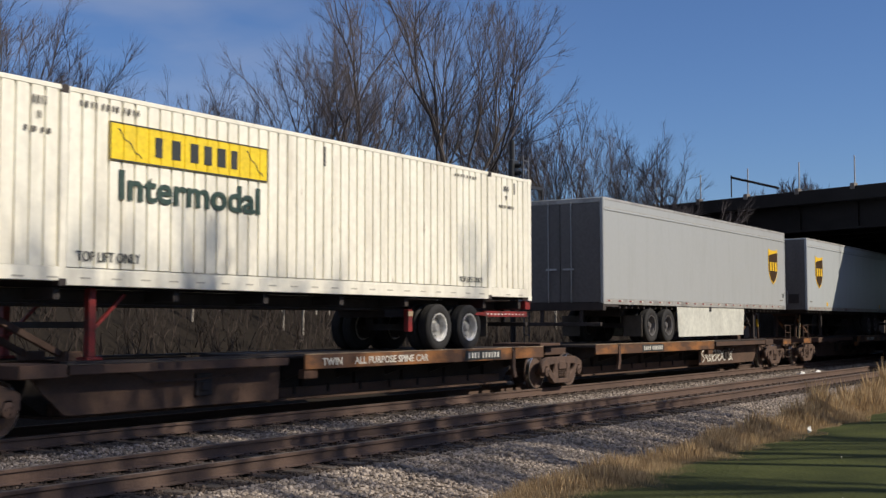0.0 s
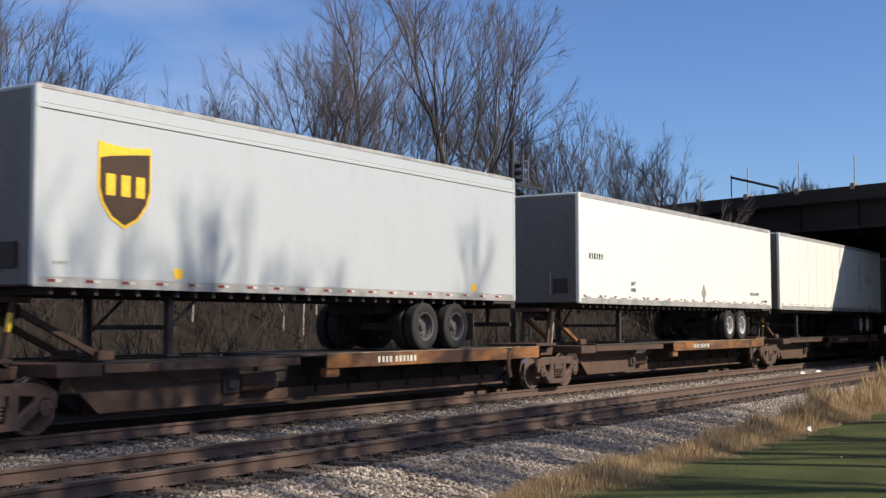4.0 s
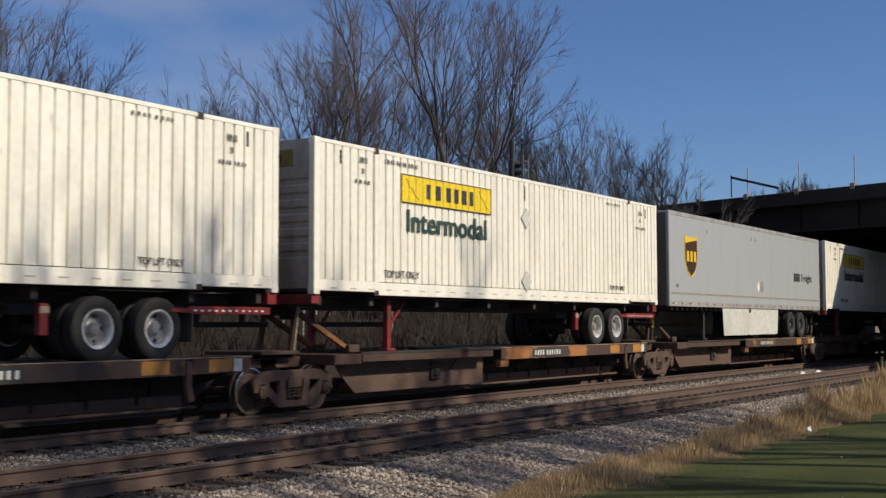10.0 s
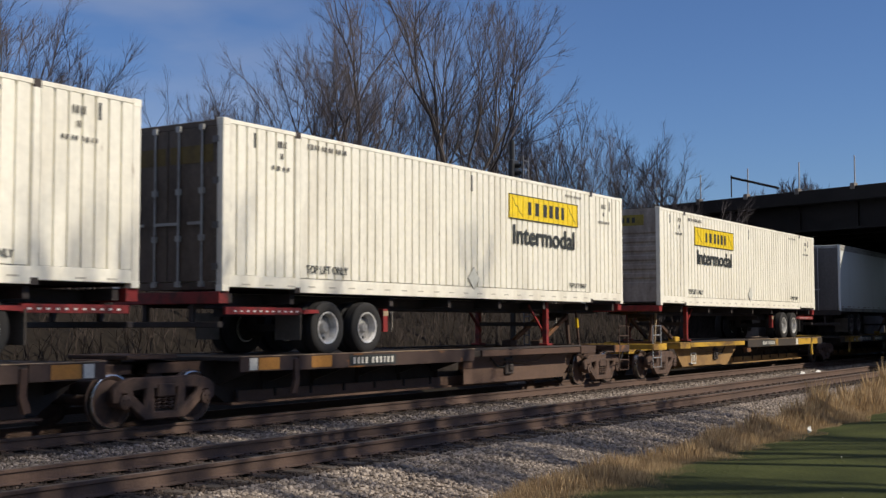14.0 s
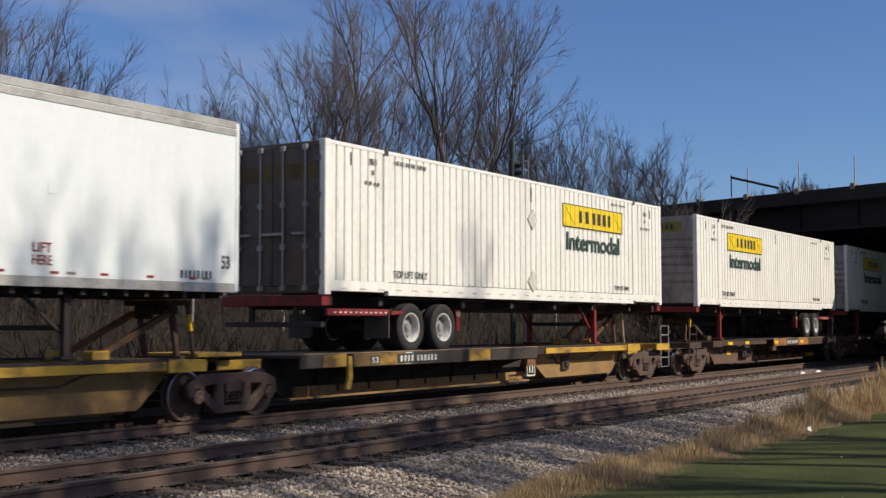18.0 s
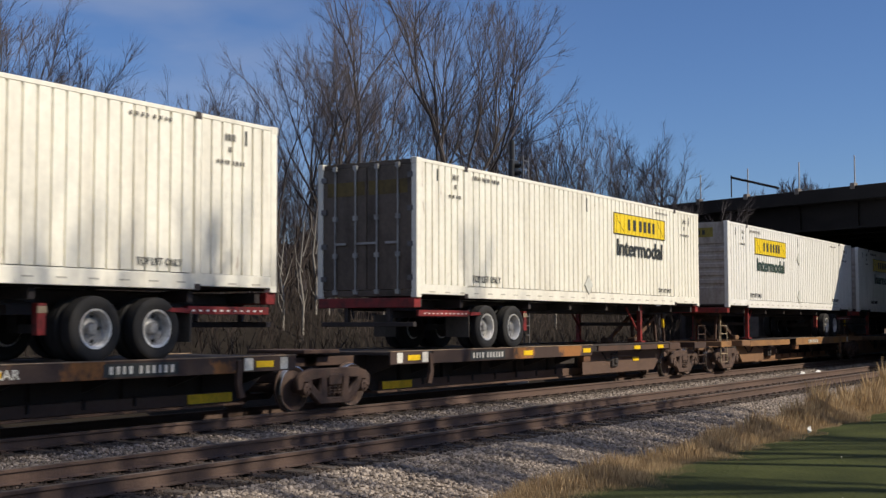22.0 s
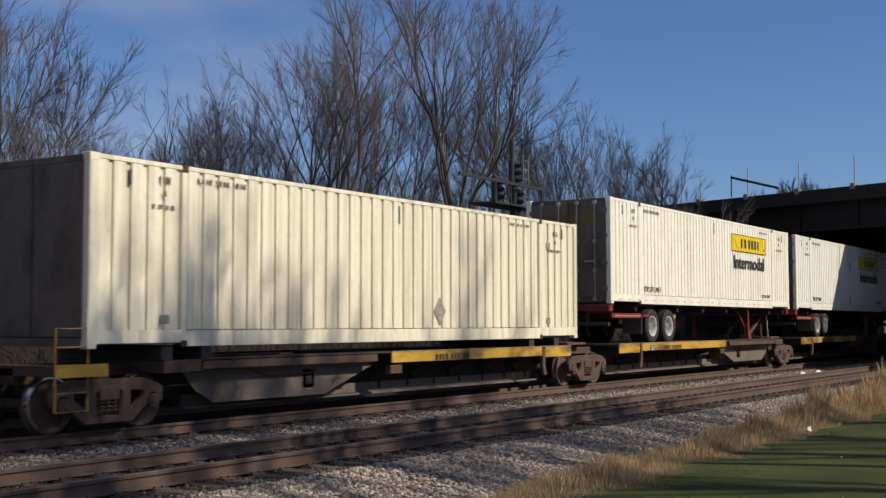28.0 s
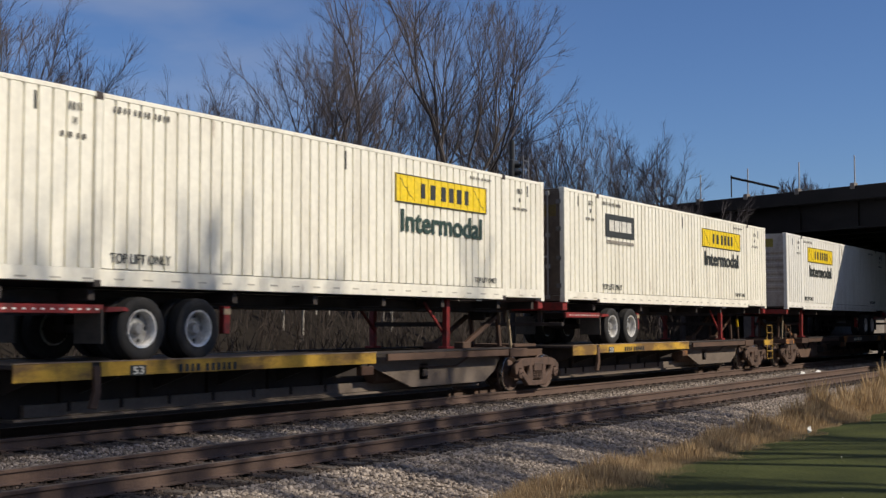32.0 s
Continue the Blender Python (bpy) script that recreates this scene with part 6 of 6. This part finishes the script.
def tree(seed, stems, spread, clear, trunk, first=2.6, bark=BARK, label="leafless tree with a spreading crown of fine twigs", fine=0.0050, stop_at=0.011, keep=0.84, sprays=2, up=0.05):
    """Forking stems on a trunk that is bare up to `clear` metres."""
    g = random.Random(seed)
    s = [Shape(), Shape()]
    t = tagged(new("bare_tree"), label, "tree", "leafless trees beyond the tracks")
    pts = [Vector((0, 0, -0.5)), Vector((0, 0, 0.1)), Vector((g.gauss(0, 0.06), g.gauss(0, 0.06), clear * 0.5)), Vector((g.gauss(0, 0.12), g.gauss(0, 0.12), clear))]
    s[0].tube(pts, [trunk * 1.5, trunk * 1.15, trunk, trunk * 0.85], 9)
    for k in range(stems):
        a = 6.2832 * (k + g.uniform(-0.3, 0.3)) / stems
        w = spread * g.uniform(0.55, 1.0) * (0.35 if k == 0 else 1)
        d = Vector((math.sin(w) * math.cos(a), math.sin(w) * math.sin(a), math.cos(w)))
        bough(g, s, pts[-1] - Vector((0, 0, min(1.6, clear * 0.3) * g.random() if k else 0.05)), d, trunk * (0.74 if k == 0 else g.uniform(0.42, 0.60)), first * (1.1 if k == 0 else g.uniform(0.8, 1.05)), fine, stop_at, keep, sprays, up)
    part("trunk", s[0], bark, t, "dark grey-brown trunk and main limbs", 0, True)
    me = bpy.data.meshes.new("crown")
    me.from_pydata(s[1].v, [], s[1].f)
    me.materials.append(TWIG)
    piece("crown", me, t, "crown of bare twigs")
    return t


def plant_trees():
    bush = "leafless many-stemmed young tree with dense fine twigs"
    kinds = [tree(21, 5, 0.62, 4.6, 0.20, 2.7, sprays=1), tree(22, 5, 0.52, 2.6, 0.18, 2.7, sprays=1), tree(23, 3, 0.42, 2.8, 0.12, 2.2, sprays=1), tree(24, 3, 0.36, 2.2, 0.10, 2.2, sprays=1),
             tree(25, 5, 0.45, 0.7, 0.065, 1.7, TWIG, bush, sprays=4), tree(26, 4, 0.38, 0.9, 0.06, 1.9, TWIG, bush, sprays=4),
             tree(27, 7, 0.60, 14.0, 0.20, 1.8, fine=0.011, stop_at=0.024, sprays=1), tree(28, 10, 0.60, 4.6, 0.21, 2.4, fine=0.012, stop_at=0.022, sprays=2),
             tree(29, 7, 0.55, 2.0, 0.16, 1.9, TWIG, "far hazy leafless tree beyond the bridge", fine=0.022, stop_at=0.028, sprays=3), tree(30, 5, 0.50, 2.6, 0.14, 1.5, fine=0.0065, stop_at=0.014, sprays=1, up=0.035)]
    # place, height and kind: the edge of the wood beside the rails, then behind it, then up to the bridge, then far off
    edge = [(43.3, 27, 16.4, 0), (33.8, 26, 13.8, 1), (23.5, 30, 10.0, 4), (21.5, 29, 9.6, 3), (22.6, 31, 9.6, 5), (25.5, 31, 9.0, 4), (27.5, 32, 8.0, 4), (27.3, 31, 7.4, 5), (27.3, 34, 9.0, 5),
            (30.8, 30, 7.2, 4), (32.5, 31, 8.4, 3), (33.4, 31, 7.4, 5), (33.1, 30, 9.1, 2), (37.5, 33, 9.4, 4), (33.0, 33, 7.0, 5), (32.8, 28, 10.1, 3)]
    behind = [(39.4, 32, 9.8, 4), (39.7, 29, 11.3, 2), (46.0, 33, 10.2, 5), (44.6, 31, 10.6, 3), (39.2, 31, 11.1, 2), (44.4, 30, 11.2, 4), (50.8, 33, 11.8, 5),
              (51.1, 30, 12.6, 3), (54.9, 31, 14.0, 2), (58.9, 32, 12.5, 4), (54.0, 33, 11.2, 4), (59.9, 34, 11.9, 5)]
    bridge_end = [(55.3, 29, 12.4, 2), (60.2, 30.2, 12.4, 3), (57.7, 28, 11.9, 2), (58.9, 27.4, 10.4, 4), (58.1, 26.0, 10.6, 2), (57.3, 24.4, 10.8, 3), (56.8, 23.4, 9.8, 5),
                  (60.2, 30.3, 10.9, 4), (58.6, 26.8, 9.6, 5), (55.6, 21.8, 10.4, 9), (55.2, 22.8, 7.2, 5)]
    far = [(244.8, 75, 27.8, 8), (257.3, 75, 30.1, 8), (284.4, 78, 31.6, 8), (235.2, 76, 24.5, 8), (309.3, 80, 31.7, 8), (270.0, 76, 29.5, 8)]
    rows = edge + behind + bridge_end + far
    g = random.Random(5)
    # further rows, half hidden, that close the wood
    for k in range(30):
        a, y = 42.0 + 19.0 * (k + g.random()) / 30, g.uniform(34, 44)
        rows.append((y * math.tan(radians(a)), y, (2.6 + 0.10 * y + 0.10 * (a - 42)) * g.uniform(0.85, 1.15), g.choice((4, 5))))
    hs = [max(v.co.z for c in t.children for v in c.data.vertices) for t in kinds]
    for x, y, h, i in rows:
        sc = h / hs[i]
        m = pose(x, y, ground_height(y) - 0.1, 0, 0, g.uniform(0, 360)) @ Matrix.Scale(sc, 4)
        o = copy_thing(kinds[i], m)
        o.matrix_basis = m
    # trees on the viewer's side, whose shadows of twigs fall across the passing train and the stones
    near = [(15.5, -15.0, 26.5, 6), (19.5, -17.0, 28.0, 6), (23.0, -14.0, 26.0, 6), (26.5, -18.0, 28.0, 6), (30.0, -15.0, 26.0, 6), (19.0, -4.0, 17.5, 6),
            (15.0, -13.5, 13.2, 7), (21.5, -14.5, 13.8, 7)]
    # a row further back, never in view, added to block low sky light
    for k in range(7):
        near.append((-32 + 13.0 * k + g.uniform(-2, 2), g.uniform(-38, -24), g.uniform(12, 16), 7))
    for x, y, h, i in near:
        m = pose(x, y, -0.35, 0, 0, g.uniform(0, 360)) @ Matrix.Scale(h / hs[i], 4)
        o = copy_thing(kinds[i], m)
        o.matrix_basis = m
        tagged(o, "leafless lawn tree behind the viewer, placed for its shade", group="trees on the lawn")
    for o in kinds:
        for c in list(o.children_recursive) + [o]:
            bpy.data.objects.remove(c)


plant_trees()


# ---- undergrowth and grass ----
BLADE_V = [(-1, 0, 0), (1, 0, 0), (0.55, 0.35, 0.55), (-0.1, 1.0, 1.0)]
BLADE_F = [(0, 1, 2), (0, 2, 3)]


def sward(y0, y1, x0, x1, lo, hi, wide, rise=None, power=1.0, lean=0.35, skew=False):
    def place(g, n):
        x = x0 + (x1 - x0) * g.random(n) ** power
        q = y0 + (0.040 * x if skew else 0) + (0.16 * np.sin(x * 1.7) + 0.12 * np.sin(x * 3.9 + 1.0) if skew else 0)
        y = q + (np.maximum(y1, q + 0.6) - q) * g.random(n)
        z = np.interp(y, [p[0] for p in PROFILE], [p[1] for p in PROFILE])
        h = lo + (hi - lo) * g.random(n) ** 1.5
        if rise is not None:
            h = h * np.interp(x, *rise)
        if skew:  # short and thin where it meets the lawn
            h = h * np.clip((y - q) / 0.9, 0.16, 1.0)
        clump = 0.72 + 0.24 * np.sin(x * 2.1 + np.sin(y * 3.0) * 2) * np.sin(y * 2.7 + x * 0.9)
        h = h * clump
        s = np.stack([np.full(n, wide) * (0.7 + 0.6 * g.random(n)), h * lean * (0.3 + g.random(n)), h], -1)
        return np.stack([x, y, z - 0.03], -1), s, g.random(n) * 6.28
    return place


scatter("dry_grass_verge", "tall dry straw-coloured grass along the ballast", "dry grass", STRAW, BLADE_V, BLADE_F, sward(5.25, 7.2, 6, 60, 0.16, 0.95, 0.0019, ([6, 9, 12, 16, 20, 26, 35], [0.16, 0.24, 0.36, 0.46, 0.60, 1.15, 1.90]), 1.15, 0.24, True), 210000, 11)
scatter("mown_lawn", "short mown green grass", "lawn", LAWN, BLADE_V, BLADE_F, sward(1.5, 6.2, 5, 45, 0.015, 0.045, 0.004, None, 1.3, 0.7), 90000, 12)


def brush(name, label, x0, x1, y0, y1, count, lo, hi, material, seed):
    """Thin upright stems of saplings and brambles."""
    g = random.Random(seed)
    s = Shape()
    for i in range(count):
        x, y = g.uniform(x0, x1), g.uniform(y0, y1)
        h = g.uniform(lo, hi)
        p = Vector((x, y, ground_height(y) - 0.1))
        d = Vector((g.gauss(0, 0.18), g.gauss(0, 0.18), 1)).normalized()
        pts, rr = [p], [0.018 * h ** 0.5]
        for k in range(3):
            d = (d + Vector((g.gauss(0, 0.15), g.gauss(0, 0.15), 0.05))).normalized()
            pts.append(pts[-1] + d * h / 3)
            rr.append(rr[0] * (1 - 0.28 * (k + 1)))
        s.tube(pts, rr, 3)
        for k in range(7):
            b = pts[1 + k % 2].lerp(pts[2 + k % 2], g.random())
            e = (d + Vector((g.gauss(0, 0.6), g.gauss(0, 0.6), 0.2))).normalized() * h * g.uniform(0.2, 0.4)
            s.tube([b, b + e * 0.5 + Vector((0, 0, 0.05)), b + e], [rr[2], rr[2] * 0.6, 0.004], 3)
    me = bpy.data.meshes.new(name)
    me.from_pydata(s.v, [], s.f)
    me.materials.append(material)
    tagged(new(name, me), label, "undergrowth", kind="stuff")


brush("undergrowth", "leafless brush on the bank beyond the tracks", 10, 85, 24.5, 33, 1500, 1.0, 3.6, BRAMBLE, 3)
brush("low_undergrowth", "low dark brambles at the foot of the bank", 8, 70, 20.5, 25, 1800, 0.4, 1.5, BRAMBLE, 6)
brush("far_undergrowth", "hazy leafless brush behind the trees", 15, 170, 33, 62, 2200, 2.5, 6.5, TWIG, 4)


def pale_stems():
    g = random.Random(9)
    for a in (50.2, 51.1, 51.7, 52.3, 54.8, 55.2, 46.1, 62.8):
        y = g.uniform(23.0, 25.0)
        x = y * math.tan(radians(a))
        k = g.uniform(0.8, 1.2)
        s = Shape().tube([(0, 0, -0.2), (0.05, 0, 0.9 * k), (-0.08, 0.05, 1.7 * k), (0.08, 0, 3.0 * k)], [0.05, 0.042, 0.032, 0.012], 7)
        for q in range(5):
            z, w = (0.5 + 0.4 * q) * k, g.choice((-1, 1)) * g.uniform(0.2, 0.45)
            s.tube([(0, 0, z), (w * 0.6, 0.05, z + 0.35), (w, 0, z + 0.9)], [0.022, 0.016, 0.006], 5)
        t = tagged(new("sapling"), "slim pale-barked sapling on the bank", "sapling", "pale saplings on the bank")
        t.matrix_basis = pose(x, y, ground_height(y))
        part("stem", s, PALEBARK, t, "", 0, True)


pale_stems()


def litter():
    """Small pale scraps on the verge and the stones."""
    g = random.Random(8)
    for x, y, w, h in ((21.6, 6.2, 0.05, 0.08), (43.2, 12.6, 0.55, 0.10), (45.4, 12.65, 0.45, 0.09), (17.6, 4.6, 0.010, 0.014), (13.4, 3.5, 0.008, 0.010)):
        ball = [(u * w * g.uniform(0.7, 1.2), v * min(w, 0.16) * g.uniform(0.7, 1.2), (z + 0.5) * h * g.uniform(0.7, 1.2)) for u, v, z in ROCK_V]
        o = tagged(new("paper_scrap"), "crumpled pale scrap lying on the ground", "litter", "scraps of litter")
        o.matrix_basis = pose(x, y, ground_height(y) + 0.03, 8, 4, 20)
        part("sheet", Shape().add(ball, ROCK_F), WHITETAPE, o)


litter()


# ---- everything that moves ----
def motions():
    times = [2.0 * i for i in range(17)]
    for ob, x, z in MOVING:
        walk(ob, [(t, pose(x - stop(t), TRAIN_Y, z)) for t in times])
    # the wheels roll: one turn for each 2 * pi * 0.42 m
    done = {}
    for w, dx in WHEELSETS:
        if dx not in done:
            n = int(CLIP * FPS)
            walk(w, [(k / FPS, pose(dx, 0, 0.42, 0, -math.degrees(stop(k / FPS) / 0.42) % 360, 0)) for k in range(n + 1)])
            done[dx] = w.animation_data
        else:
            w.rotation_mode = "QUATERNION"
            w.animation_data_create()
            w.animation_data.action = done[dx].action
            w.animation_data.action_slot = done[dx].action_slot


motions()
